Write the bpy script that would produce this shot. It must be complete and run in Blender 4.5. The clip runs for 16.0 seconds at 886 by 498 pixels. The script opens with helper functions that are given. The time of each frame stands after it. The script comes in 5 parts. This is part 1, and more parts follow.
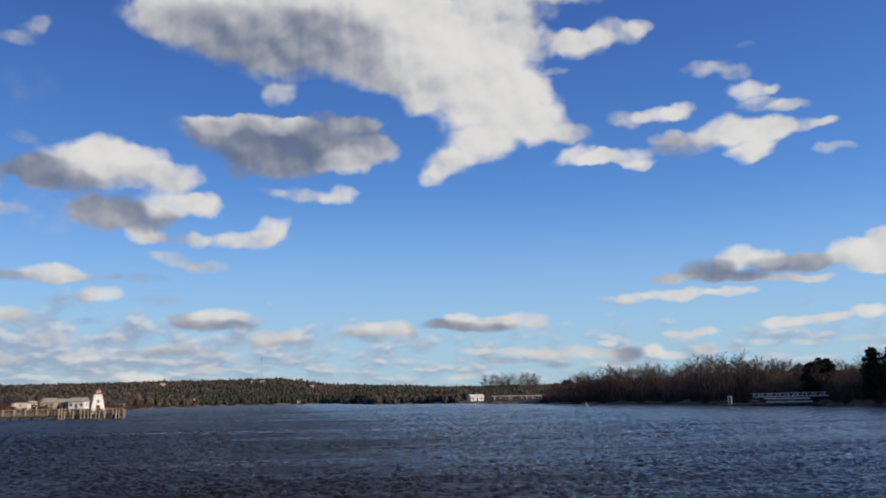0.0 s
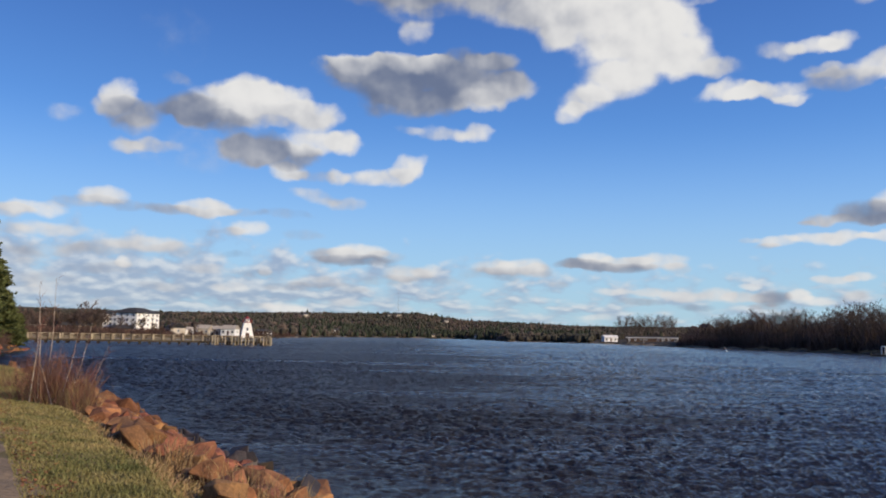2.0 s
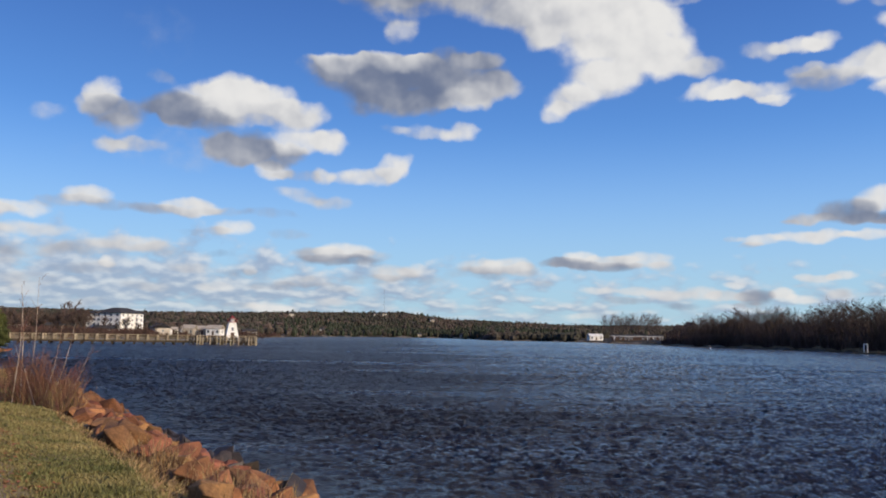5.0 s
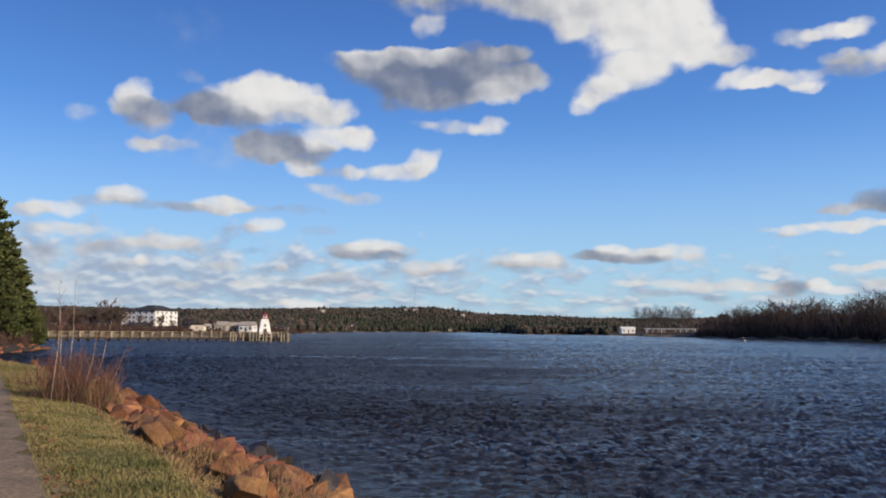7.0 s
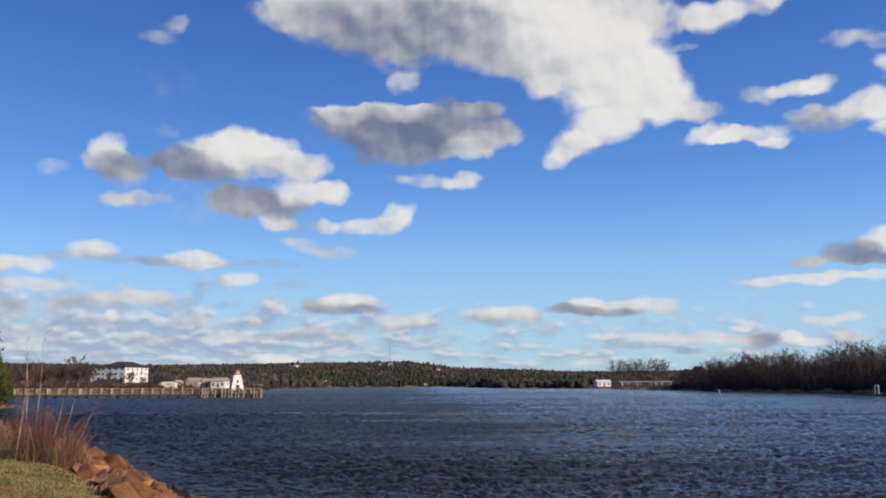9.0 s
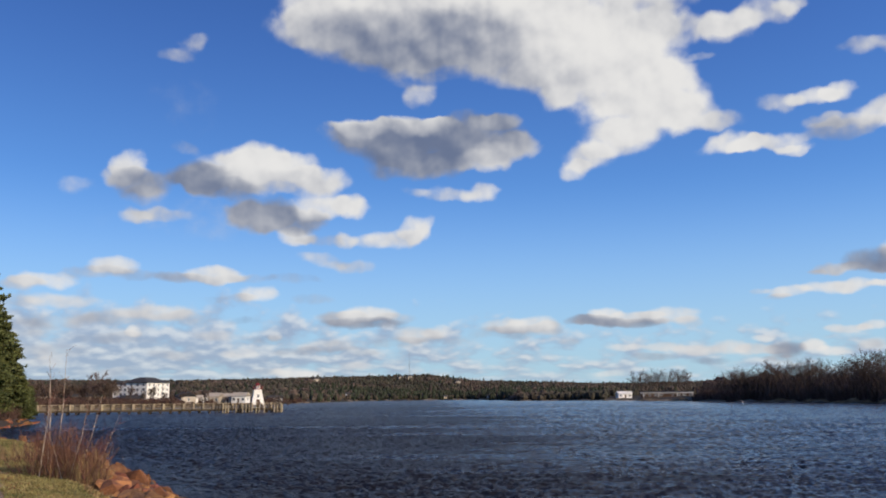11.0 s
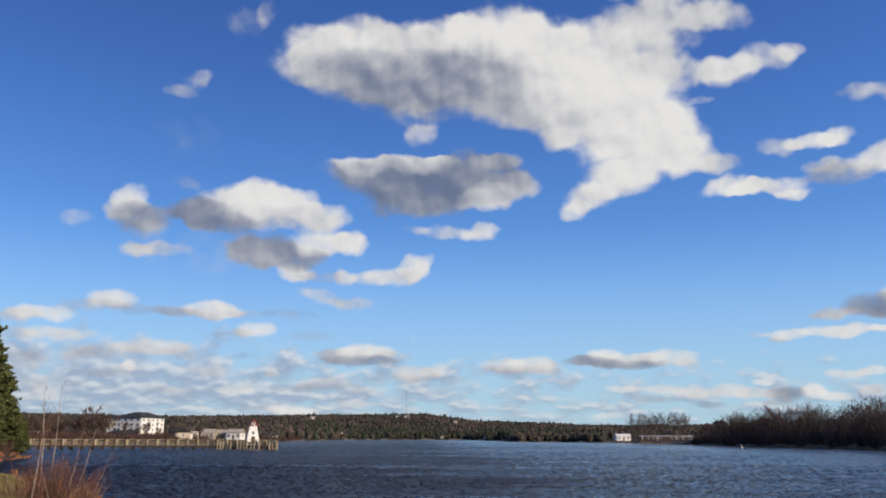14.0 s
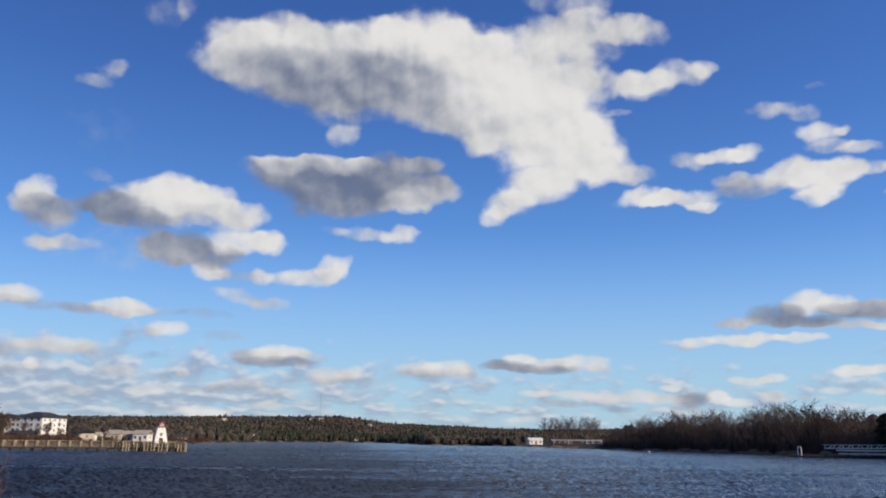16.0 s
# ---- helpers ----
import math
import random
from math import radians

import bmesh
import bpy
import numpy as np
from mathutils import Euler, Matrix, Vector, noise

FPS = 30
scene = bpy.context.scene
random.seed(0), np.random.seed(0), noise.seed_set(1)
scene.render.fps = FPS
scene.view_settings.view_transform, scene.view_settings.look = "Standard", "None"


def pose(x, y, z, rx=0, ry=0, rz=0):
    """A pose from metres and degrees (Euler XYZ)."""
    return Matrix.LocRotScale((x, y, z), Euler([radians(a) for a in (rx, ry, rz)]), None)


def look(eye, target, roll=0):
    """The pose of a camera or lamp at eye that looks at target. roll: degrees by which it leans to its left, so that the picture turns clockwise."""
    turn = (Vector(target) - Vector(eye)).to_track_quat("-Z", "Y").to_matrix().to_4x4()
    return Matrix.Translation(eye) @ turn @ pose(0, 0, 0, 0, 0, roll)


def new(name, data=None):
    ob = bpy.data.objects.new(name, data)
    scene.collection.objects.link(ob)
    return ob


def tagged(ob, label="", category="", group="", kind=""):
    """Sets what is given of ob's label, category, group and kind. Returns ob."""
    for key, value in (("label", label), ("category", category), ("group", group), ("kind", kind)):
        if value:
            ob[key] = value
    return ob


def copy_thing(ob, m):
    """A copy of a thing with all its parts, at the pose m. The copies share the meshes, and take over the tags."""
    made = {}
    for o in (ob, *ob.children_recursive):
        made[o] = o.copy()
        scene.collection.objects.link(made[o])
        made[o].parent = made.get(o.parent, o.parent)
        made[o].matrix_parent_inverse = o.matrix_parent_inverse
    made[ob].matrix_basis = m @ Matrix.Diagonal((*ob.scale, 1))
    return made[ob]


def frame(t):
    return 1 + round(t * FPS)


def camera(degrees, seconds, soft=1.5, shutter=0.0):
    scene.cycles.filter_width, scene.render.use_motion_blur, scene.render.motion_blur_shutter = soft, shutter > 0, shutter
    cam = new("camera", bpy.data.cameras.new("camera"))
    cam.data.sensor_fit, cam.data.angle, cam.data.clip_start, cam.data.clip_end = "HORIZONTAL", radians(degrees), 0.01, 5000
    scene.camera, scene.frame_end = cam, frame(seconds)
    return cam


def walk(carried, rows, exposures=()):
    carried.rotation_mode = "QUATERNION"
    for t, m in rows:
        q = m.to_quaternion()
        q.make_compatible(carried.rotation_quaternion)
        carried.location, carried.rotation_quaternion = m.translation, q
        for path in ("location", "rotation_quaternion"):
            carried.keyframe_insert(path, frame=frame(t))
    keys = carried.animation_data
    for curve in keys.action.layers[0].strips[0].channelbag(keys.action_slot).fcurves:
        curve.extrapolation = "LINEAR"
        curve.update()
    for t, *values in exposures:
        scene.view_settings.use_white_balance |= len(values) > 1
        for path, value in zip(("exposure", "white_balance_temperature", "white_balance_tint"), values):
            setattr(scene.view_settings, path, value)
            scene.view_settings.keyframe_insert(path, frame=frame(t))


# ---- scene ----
# camera: stands on the footpath and only turns
EYE = 3.3
cam = camera(55.2, 16.0, soft=1.9)
walk(cam, [
    (0.0, pose(0, 0, EYE, 100.03, 0.90, -10.01)),
    (0.5, pose(0, 0, EYE, 98.05, 0.96, -5.70)),
    (1.0, pose(0, 0, EYE, 97.91, -0.08, -0.77)),
    (1.5, pose(0, 0, EYE, 96.66, -0.54, 0.08)),
    (2.0, pose(0, 0, EYE, 95.85, -1.07, -1.13)),
    (2.5, pose(0, 0, EYE, 94.94, -0.93, -1.23)),
    (3.0, pose(0, 0, EYE, 95.44, -0.63, -1.11)),
    (3.5, pose(0, 0, EYE, 96.33, -0.92, -1.99)),
    (3.7, pose(0, 0, EYE, 96.39, -0.87, -2.41)),
    (5.8, pose(0, 0, EYE, 94.88, -0.85, -1.12)),
    (6.0, pose(0, 0, EYE, 94.68, -0.56, -0.49)),
    (6.5, pose(0, 0, EYE, 95.12, -0.21, 0.25)),
    (7.0, pose(0, 0, EYE, 95.42, -0.37, 0.00)),
    (7.5, pose(0, 0, EYE, 96.08, -0.26, -1.97)),
    (8.0, pose(0, 0, EYE, 97.40, -0.32, -3.23)),
    (8.5, pose(0, 0, EYE, 98.72, 0.01, -2.02)),
    (9.0, pose(0, 0, EYE, 99.05, 0.08, -1.65)),
    (9.2, pose(0, 0, EYE, 98.62, 0.02, -1.75)),
    (11.3, pose(0, 0, EYE, 100.67, 0.60, -0.23)),
    (11.5, pose(0, 0, EYE, 101.52, 0.76, -0.58)),
    (12.0, pose(0, 0, EYE, 102.21, 0.53, -0.27)),
    (12.5, pose(0, 0, EYE, 101.50, 0.29, 0.11)),
    (13.0, pose(0, 0, EYE, 101.53, 0.23, -0.09)),
    (13.5, pose(0, 0, EYE, 102.15, 0.06, -0.11)),
    (14.0, pose(0, 0, EYE, 102.50, -0.30, -0.53)),
    (14.5, pose(0, 0, EYE, 102.42, -0.41, -1.51)),
    (15.0, pose(0, 0, EYE, 103.14, -0.43, -3.13)),
    (15.5, pose(0, 0, EYE, 103.71, -0.43, -4.90)),
    (16.0, pose(0, 0, EYE, 102.74, -0.64, -6.18)),
], [(0.0, -0.20), (1.0, -0.07), (9.0, -0.06), (16.0, -0.10)])

# ---- world: winter sky, low sun from the right and slightly behind ----
SUN_AZ, SUN_EL = 124.0, 22.0
world = bpy.data.worlds.new("world")
scene.world = world
world.use_nodes = True
WT = world.node_tree
WT.nodes.clear()


def wn(node, **kw):
    n = WT.nodes.new(node)
    for k, v in kw.items():
        if k == "op":
            n.operation = v
        elif k == "clamp":
            n.use_clamp = v
        elif k == "kind":
            n.vector_type = v
    return n


def wmath(op, a, b=None, c=None, clamp=False):
    n = wn("ShaderNodeMath", op=op, clamp=clamp)
    for i, v in enumerate((a, b, c)):
        if v is None:
            continue
        if isinstance(v, (int, float)):
            n.inputs[i].default_value = v
        else:
            WT.links.new(v, n.inputs[i])
    return n.outputs[0]


def wvec(op, a, b=None, c=None):
    n = wn("ShaderNodeVectorMath", op=op)
    for i, v in enumerate((a, b, c)):
        if v is None:
            continue
        if isinstance(v, tuple):
            n.inputs[i].default_value = v
        else:
            WT.links.new(v, n.inputs[i])
    return n.outputs["Value"] if op in ("DOT_PRODUCT", "LENGTH") else n.outputs[0]


def wnoise(vec, scale, detail=4.0, rough=0.55, colour=False):
    n = wn("ShaderNodeTexNoise")
    n.inputs["Scale"].default_value, n.inputs["Detail"].default_value, n.inputs["Roughness"].default_value = scale, detail, rough
    WT.links.new(vec, n.inputs["Vector"])
    return n.outputs["Color" if colour else "Fac"]


def wsmooth(x, lo, hi, a=0.0, b=1.0):
    n = wn("ShaderNodeMapRange")
    n.interpolation_type = "SMOOTHSTEP"
    WT.links.new(x, n.inputs[0])
    for i, v in enumerate((lo, hi, a, b)):
        n.inputs[i + 1].default_value = v
    return n.outputs[0]


def wmix(fac, a, b, blend="MIX"):
    n = wn("ShaderNodeMix")
    n.data_type, n.blend_type = "RGBA", blend
    for i, v in ((0, fac), (6, a), (7, b)):
        if isinstance(v, tuple):
            n.inputs[i].default_value = (*v, 1.0)
        elif isinstance(v, (int, float)):
            n.inputs[i].default_value = v
        else:
            WT.links.new(v, n.inputs[i])
    return n.outputs[2]


direction = wn("ShaderNodeTexCoord").outputs["Generated"]
sep = wn("ShaderNodeSeparateXYZ")
WT.links.new(direction, sep.inputs[0])
azimuth = wmath("MULTIPLY", wmath("ARCTAN2", sep.outputs[0], sep.outputs[1]), 57.2958)
elevation = wmath("MULTIPLY", wmath("ARCSINE", sep.outputs[2]), 57.2958)
flat = wn("ShaderNodeCombineXYZ")
WT.links.new(azimuth, flat.inputs[0])
WT.links.new(elevation, flat.inputs[1])
flat = flat.outputs[0]
# billowing outline: the chart of the sky is pushed about at three sizes
push = wvec("SUBTRACT", wnoise(flat, 0.34, 2.0, 0.5, True), (0.5, 0.5, 0.5))
push2 = wvec("SUBTRACT", wnoise(flat, 0.7, 3.0, 0.45, True), (0.5, 0.5, 0.5))
shrink = wsmooth(elevation, 0.0, 14.0, 0.35, 1.0)
scaled = wn("ShaderNodeCombineXYZ")
WT.links.new(shrink, scaled.inputs[0]), WT.links.new(shrink, scaled.inputs[1])
push = wvec("ADD", wvec("MULTIPLY", push, (1.5, 1.2, 0.0)), wvec("MULTIPLY", push2, (1.1, 0.9, 0.0)))
chart = wvec("ADD", flat, wvec("MULTIPLY", push, scaled.outputs[0]))
total = 0.0
lit = 0.0


def cloud(az, el, w, h, white, thick=1.0):
    """One puff of a cloud at a bearing and height in degrees; white: how much sun reaches it; thick: how opaque."""
    global total, lit
    w, h = w * 1.36, h * 1.36
    p = wvec("MULTIPLY_ADD", chart, (1 / w, 1 / h, 0.0), (-az / w, -el / h, 0.0))
    d = wsmooth(wvec("DOT_PRODUCT", p, p), 1.0, 0.0, 0.0, thick)
    total = wmath("ADD", d, total)
    lit = wmath("MULTIPLY_ADD", d, white, lit)


cloud(-8.8, 25.70, 2.43, 1.35, 0.8, 1)
cloud(-5.6, 26.06, 3.08, 1.50, 0.85, 1)
cloud(-8.7, 24.44, 2.62, 1.36, 0.55, 0.9)
cloud(-2.3, 25.64, 2.89, 1.62, 0.75, 1)
cloud(1.0, 26.76, 2.90, 1.25, 0.95, 1)
cloud(4.8, 26.89, 3.28, 1.60, 1, 1)
cloud(7.6, 26.07, 2.83, 1.60, 1, 1)
cloud(10.8, 25.36, 2.77, 1.77, 0.95, 1)
cloud(-5.5, 23.89, 3.96, 1.49, 0.25, 1.5)
cloud(-1.4, 23.83, 4.42, 1.65, 0.12, 1.7)
cloud(2.7, 24.03, 3.96, 1.77, 0.3, 1.7)
cloud(6.0, 24.14, 3.23, 1.81, 0.75, 1)
cloud(-3.0, 22.32, 3.25, 1.03, 0.3, 0.8)
cloud(1.1, 22.19, 4.06, 1.11, 0.3, 0.8)
cloud(5.1, 22.14, 3.22, 1.40, 0.45, 1)
cloud(9.2, 23.28, 3.56, 2.17, 0.95, 1)
cloud(12.3, 22.73, 3.09, 2.16, 0.95, 1)
cloud(8.3, 21.30, 3.16, 1.11, 0.5, 1)
cloud(11.4, 20.22, 3.46, 1.65, 0.85, 1)
cloud(14.6, 21.10, 3.01, 2.16, 1, 1)
cloud(16.0, 19.53, 2.22, 1.81, 1, 1)
cloud(14.0, 18.21, 3.36, 1.47, 0.9, 1)
cloud(17.2, 18.15, 2.00, 1.16, 0.9, 0.9)
cloud(12.8, 16.80, 2.63, 1.04, 0.85, 0.9)
cloud(10.5, 15.79, 1.72, 0.94, 0.85, 0.9)
cloud(9.5, 14.89, 1.08, 0.68, 0.8, 0.8)
cloud(8.5, 19.62, 1.18, 0.82, 0.7, 0.7)
cloud(14.4, 25.08, 2.31, 1.75, 0.75, 0.75)
cloud(14.1, 26.87, 2.33, 1.39, 0.7, 0.7)
cloud(16.5, 27.15, 3.04, 1.03, 0.7, 0.75)
cloud(19.1, 26.83, 2.03, 0.85, 0.72, 0.7)
cloud(20.8, 26.60, 1.09, 0.84, 0.7, 0.6)
cloud(17.1, 25.51, 1.88, 1.04, 0.6, 0.5)
cloud(17.7, 23.32, 2.58, 0.88, 0.75, 0.7)
cloud(20.3, 23.20, 2.15, 0.87, 0.8, 0.8)
cloud(22.6, 23.77, 1.92, 0.85, 0.8, 0.75)
cloud(24.3, 23.91, 0.86, 0.47, 0.8, 0.6)
cloud(15.7, 23.89, 1.90, 0.88, 0.7, 0.7)
cloud(18.4, 21.48, 0.92, 0.28, 0.7, 0.4)
cloud(-1.0, 20.05, 1.05, 0.75, 0.65, 0.7)
cloud(-1.4, 21.05, 2.02, 0.56, 0.45, 0.4)
cloud(16.2, 28.56, 1.93, 0.68, 0.7, 0.6)
cloud(13.0, 29.05, 1.59, 0.68, 0.6, 0.4)
cloud(-5.3, 17.95, 1.79, 0.60, 0.95, 1)
cloud(-6.1, 17.54, 1.78, 0.68, 0.4, 1)
cloud(-1.3, 18.23, 2.40, 0.53, 0.95, 1)
cloud(-0.1, 18.06, 1.20, 0.53, 0.9, 1)
cloud(-4.1, 17.04, 3.00, 1.22, 0.1, 1.7)
cloud(-0.5, 16.92, 3.43, 1.44, 0, 1.7)
cloud(3.1, 17.30, 3.00, 1.56, 0.15, 1.7)
cloud(4.3, 18.42, 1.59, 0.53, 0.5, 1)
cloud(5.8, 16.88, 1.38, 0.83, 0.55, 1)
cloud(3.1, 15.59, 1.97, 0.61, 0.75, 1)
cloud(-1.3, 15.39, 3.42, 0.82, 0.15, 1.7)
cloud(4.2, 16.15, 1.58, 0.68, 0.6, 1)
cloud(3.1, 13.68, 1.25, 0.61, 0.85, 0.85)
cloud(0.7, 13.61, 1.96, 0.50, 0.7, 0.65)
cloud(-1.3, 13.67, 0.98, 0.31, 0.6, 0.4)
cloud(-20.5, 14.79, 1.22, 0.85, 0.9, 1)
cloud(-21.5, 13.97, 1.03, 0.64, 0.65, 0.8)
cloud(-19.7, 13.67, 1.90, 0.78, 0.2, 1.5)
cloud(-19.7, 12.95, 1.57, 0.43, 0.3, 0.6)
cloud(-23.6, 13.36, 0.83, 0.56, 0.6, 0.45)
cloud(-17.2, 16.07, 1.02, 0.47, 0.55, 0.5)
cloud(-12.6, 15.89, 2.09, 0.89, 1, 1)
cloud(-13.7, 15.07, 2.63, 1.03, 0.8, 1)
cloud(-10.7, 15.26, 2.69, 1.05, 0.95, 1)
cloud(-16.2, 14.33, 1.98, 0.86, 0.05, 1.7)
cloud(-14.7, 13.70, 2.40, 0.64, 0.15, 1.7)
cloud(-7.9, 14.44, 1.94, 0.75, 0.8, 0.9)
cloud(-10.6, 14.06, 3.07, 0.67, 0.6, 1)
cloud(-16.9, 13.91, 1.08, 0.55, 0.1, 0.8)
cloud(-12.0, 12.19, 2.03, 0.96, 0.2, 1.7)
cloud(-12.8, 12.33, 1.31, 0.56, 0.4, 0.8)
cloud(-7.9, 12.74, 2.12, 0.83, 0.95, 1)
cloud(-5.9, 12.81, 1.16, 0.76, 0.85, 0.9)
cloud(-9.7, 11.73, 2.05, 0.81, 0.2, 1.7)
cloud(-9.7, 10.53, 1.13, 0.64, 0.8, 0.9)
cloud(-8.0, 10.40, 1.33, 0.38, 0.4, 0.7)
cloud(-6.2, 10.52, 0.84, 0.45, 0.75, 0.8)
cloud(-3.2, 10.59, 2.33, 0.65, 0.8, 0.9)
cloud(-1.4, 11.19, 1.09, 0.84, 0.85, 0.9)
cloud(-7.7, 9.16, 1.71, 0.49, 0.65, 0.65)
cloud(-5.6, 8.83, 1.53, 0.49, 0.65, 0.65)
cloud(-19.9, 11.67, 1.04, 0.50, 0.7, 0.75)
cloud(-18.2, 11.88, 1.59, 0.36, 0.6, 0.55)
cloud(-16.7, 11.72, 5.49, 1.46, 0.6, 0.28)
cloud(-21.0, 8.44, 1.52, 0.50, 0.9, 1)
cloud(-22.3, 7.94, 1.83, 0.35, 0.45, 0.8)
cloud(-18.6, 7.79, 2.44, 0.36, 0.3, 0.7)
cloud(-14.7, 8.16, 1.99, 0.51, 0.9, 1)
cloud(-16.5, 7.79, 2.14, 0.33, 0.4, 0.7)
cloud(-12.5, 7.95, 1.47, 0.33, 0.4, 0.6)
cloud(-9.6, 7.90, 1.87, 0.30, 0.3, 0.6)
cloud(-24.8, 7.32, 1.75, 0.48, 0.85, 0.9)
cloud(-26.3, 6.98, 1.24, 0.41, 0.5, 0.9)
cloud(-23.8, 6.17, 1.94, 0.45, 0.75, 0.8)
cloud(-26.2, 5.97, 1.23, 0.40, 0.6, 0.7)
cloud(-12.1, 6.89, 1.28, 0.55, 0.9, 0.9)
cloud(-13.0, 6.57, 1.09, 0.33, 0.4, 0.7)
cloud(-8.4, 6.62, 1.50, 0.37, 0.35, 0.6)
cloud(-15.0, 6.57, 0.89, 0.29, 0.3, 0.5)
cloud(-4.6, 5.64, 1.71, 0.53, 0.95, 1)
cloud(-6.5, 5.32, 1.51, 0.49, 0.35, 1)
cloud(-5.0, 4.89, 2.45, 0.40, 0.2, 1.5)
cloud(-2.7, 5.29, 1.33, 0.38, 0.5, 0.6)
cloud(-18.4, 5.47, 2.07, 0.50, 0.75, 0.75)
cloud(-20.7, 5.03, 2.35, 0.49, 0.4, 0.7)
cloud(-16.3, 5.18, 1.76, 0.43, 0.4, 0.6)
cloud(-24.0, 4.89, 2.57, 0.48, 0.5, 0.65)
cloud(-25.8, 4.30, 1.55, 0.61, 0.55, 0.7)
cloud(-12.9, 5.03, 1.08, 0.26, 0.2, 0.6)
cloud(-19.6, 4.18, 0.50, 0.32, 0.95, 0.8)
cloud(-20.6, 3.80, 2.68, 0.35, 0.4, 0.6)
cloud(-14.8, 4.14, 1.60, 0.36, 0.7, 0.65)
cloud(-11.6, 3.85, 1.46, 0.33, 0.2, 0.7)
cloud(-10.9, 4.12, 0.55, 0.33, 0.9, 0.6)
cloud(-24.4, 3.00, 2.86, 0.47, 0.55, 0.6)
cloud(-13.0, 2.92, 1.26, 0.36, 0.8, 0.7)
cloud(-17.2, 2.84, 2.43, 0.35, 0.4, 0.5)
cloud(-7.2, 3.45, 1.86, 0.37, 0.65, 0.7)
cloud(-9.4, 3.09, 1.84, 0.29, 0.3, 0.7)
cloud(-5.7, 3.02, 1.87, 0.30, 0.3, 0.6)
cloud(-1.5, 4.18, 1.70, 0.52, 0.7, 0.8)
cloud(-2.7, 3.61, 1.89, 0.37, 0.35, 0.7)
cloud(-0.0, 4.38, 0.95, 0.45, 0.8, 0.7)
cloud(0.4, 3.74, 1.89, 0.37, 0.4, 0.6)
cloud(4.3, 4.76, 1.51, 0.52, 0.8, 0.85)
cloud(6.4, 4.76, 1.42, 0.52, 0.8, 0.85)
cloud(4.9, 4.20, 2.63, 0.45, 0.35, 0.85)
cloud(7.5, 4.38, 0.93, 0.45, 0.55, 0.6)
cloud(-9.3, 1.59, 1.65, 0.44, 1, 0.9)
cloud(-5.6, 2.10, 1.68, 0.33, 0.8, 0.6)
cloud(-11.8, 1.67, 1.44, 0.29, 0.6, 0.5)
cloud(-24.9, 2.31, 1.56, 0.27, 0.7, 0.5)
cloud(-21.1, 1.71, 1.97, 0.34, 0.5, 0.5)
cloud(11.3, 5.35, 1.10, 0.41, 0.95, 1)
cloud(13.4, 5.18, 1.44, 0.33, 0.7, 1)
cloud(15.6, 5.21, 1.59, 0.58, 0.85, 0.9)
cloud(10.1, 4.92, 1.59, 0.32, 0.3, 1.7)
cloud(12.3, 4.71, 2.72, 0.31, 0.3, 1.7)
cloud(16.6, 4.65, 0.87, 0.36, 0.6, 0.7)
cloud(8.8, 3.53, 0.81, 0.22, 0.5, 0.6)
cloud(12.3, 3.07, 1.17, 0.28, 0.8, 0.8)
cloud(14.8, 3.05, 1.27, 0.31, 0.75, 0.8)
cloud(16.9, 2.85, 1.24, 0.37, 0.7, 0.8)
cloud(19.0, 3.01, 1.09, 0.42, 0.75, 0.8)
cloud(21.0, 3.51, 0.71, 0.24, 0.9, 0.8)
cloud(20.6, 2.81, 1.19, 0.36, 0.6, 0.8)
cloud(14.0, 2.41, 1.77, 0.25, 0.3, 0.7)
cloud(17.9, 2.14, 1.46, 0.27, 0.2, 0.7)
cloud(22.3, 2.79, 1.00, 0.50, 0.25, 1.5)
cloud(21.9, 2.11, 0.93, 0.29, 0.3, 0.8)
cloud(23.9, 2.94, 0.79, 0.35, 0.9, 0.9)
cloud(25.1, 2.58, 0.89, 0.34, 0.95, 0.9)
cloud(25.9, 3.92, 1.21, 0.26, 0.85, 0.85)
cloud(27.4, 4.04, 0.86, 0.28, 0.85, 0.85)
cloud(27.0, 2.88, 0.86, 0.34, 0.7, 0.8)
cloud(11.5, 1.44, 1.55, 0.25, 0.85, 0.6)
cloud(-14.0, 26.65, 1.77, 0.87, 0.5, 0.35)
cloud(-12.5, 27.51, 0.71, 0.86, 0.55, 0.4)
cloud(-17.9, 21.96, 1.11, 0.49, 0.5, 0.55)
cloud(-16.8, 22.80, 0.82, 0.49, 0.55, 0.6)
cloud(-16.9, 18.84, 2.23, 2.15, 0.5, 0.2)
cloud(29.4, 8.68, 1.43, 0.72, 1, 1)
cloud(31.4, 8.53, 1.00, 0.57, 0.9, 1)
cloud(27.6, 8.06, 1.50, 0.79, 0.15, 1.7)
cloud(29.3, 7.49, 1.84, 0.39, 0.15, 1.7)
cloud(32.4, 8.10, 2.12, 0.53, 0.25, 1.7)
cloud(33.7, 8.35, 1.29, 0.42, 0.5, 1)
cloud(36.0, 8.51, 1.39, 0.76, 1, 1)
cloud(34.7, 8.10, 1.27, 0.56, 0.5, 1)
cloud(37.5, 8.20, 1.21, 0.95, 0.95, 1)
cloud(37.1, 7.55, 1.51, 0.41, 0.8, 1)
cloud(25.4, 7.64, 1.35, 0.33, 0.55, 1)
cloud(24.3, 7.43, 0.65, 0.18, 0.5, 0.7)
cloud(31.3, 7.22, 2.31, 0.28, 0.6, 0.9)
cloud(33.9, 7.11, 1.28, 0.28, 0.75, 0.8)
cloud(25.7, 6.52, 2.11, 0.40, 0.8, 1)
cloud(28.9, 6.46, 1.53, 0.32, 0.8, 1)
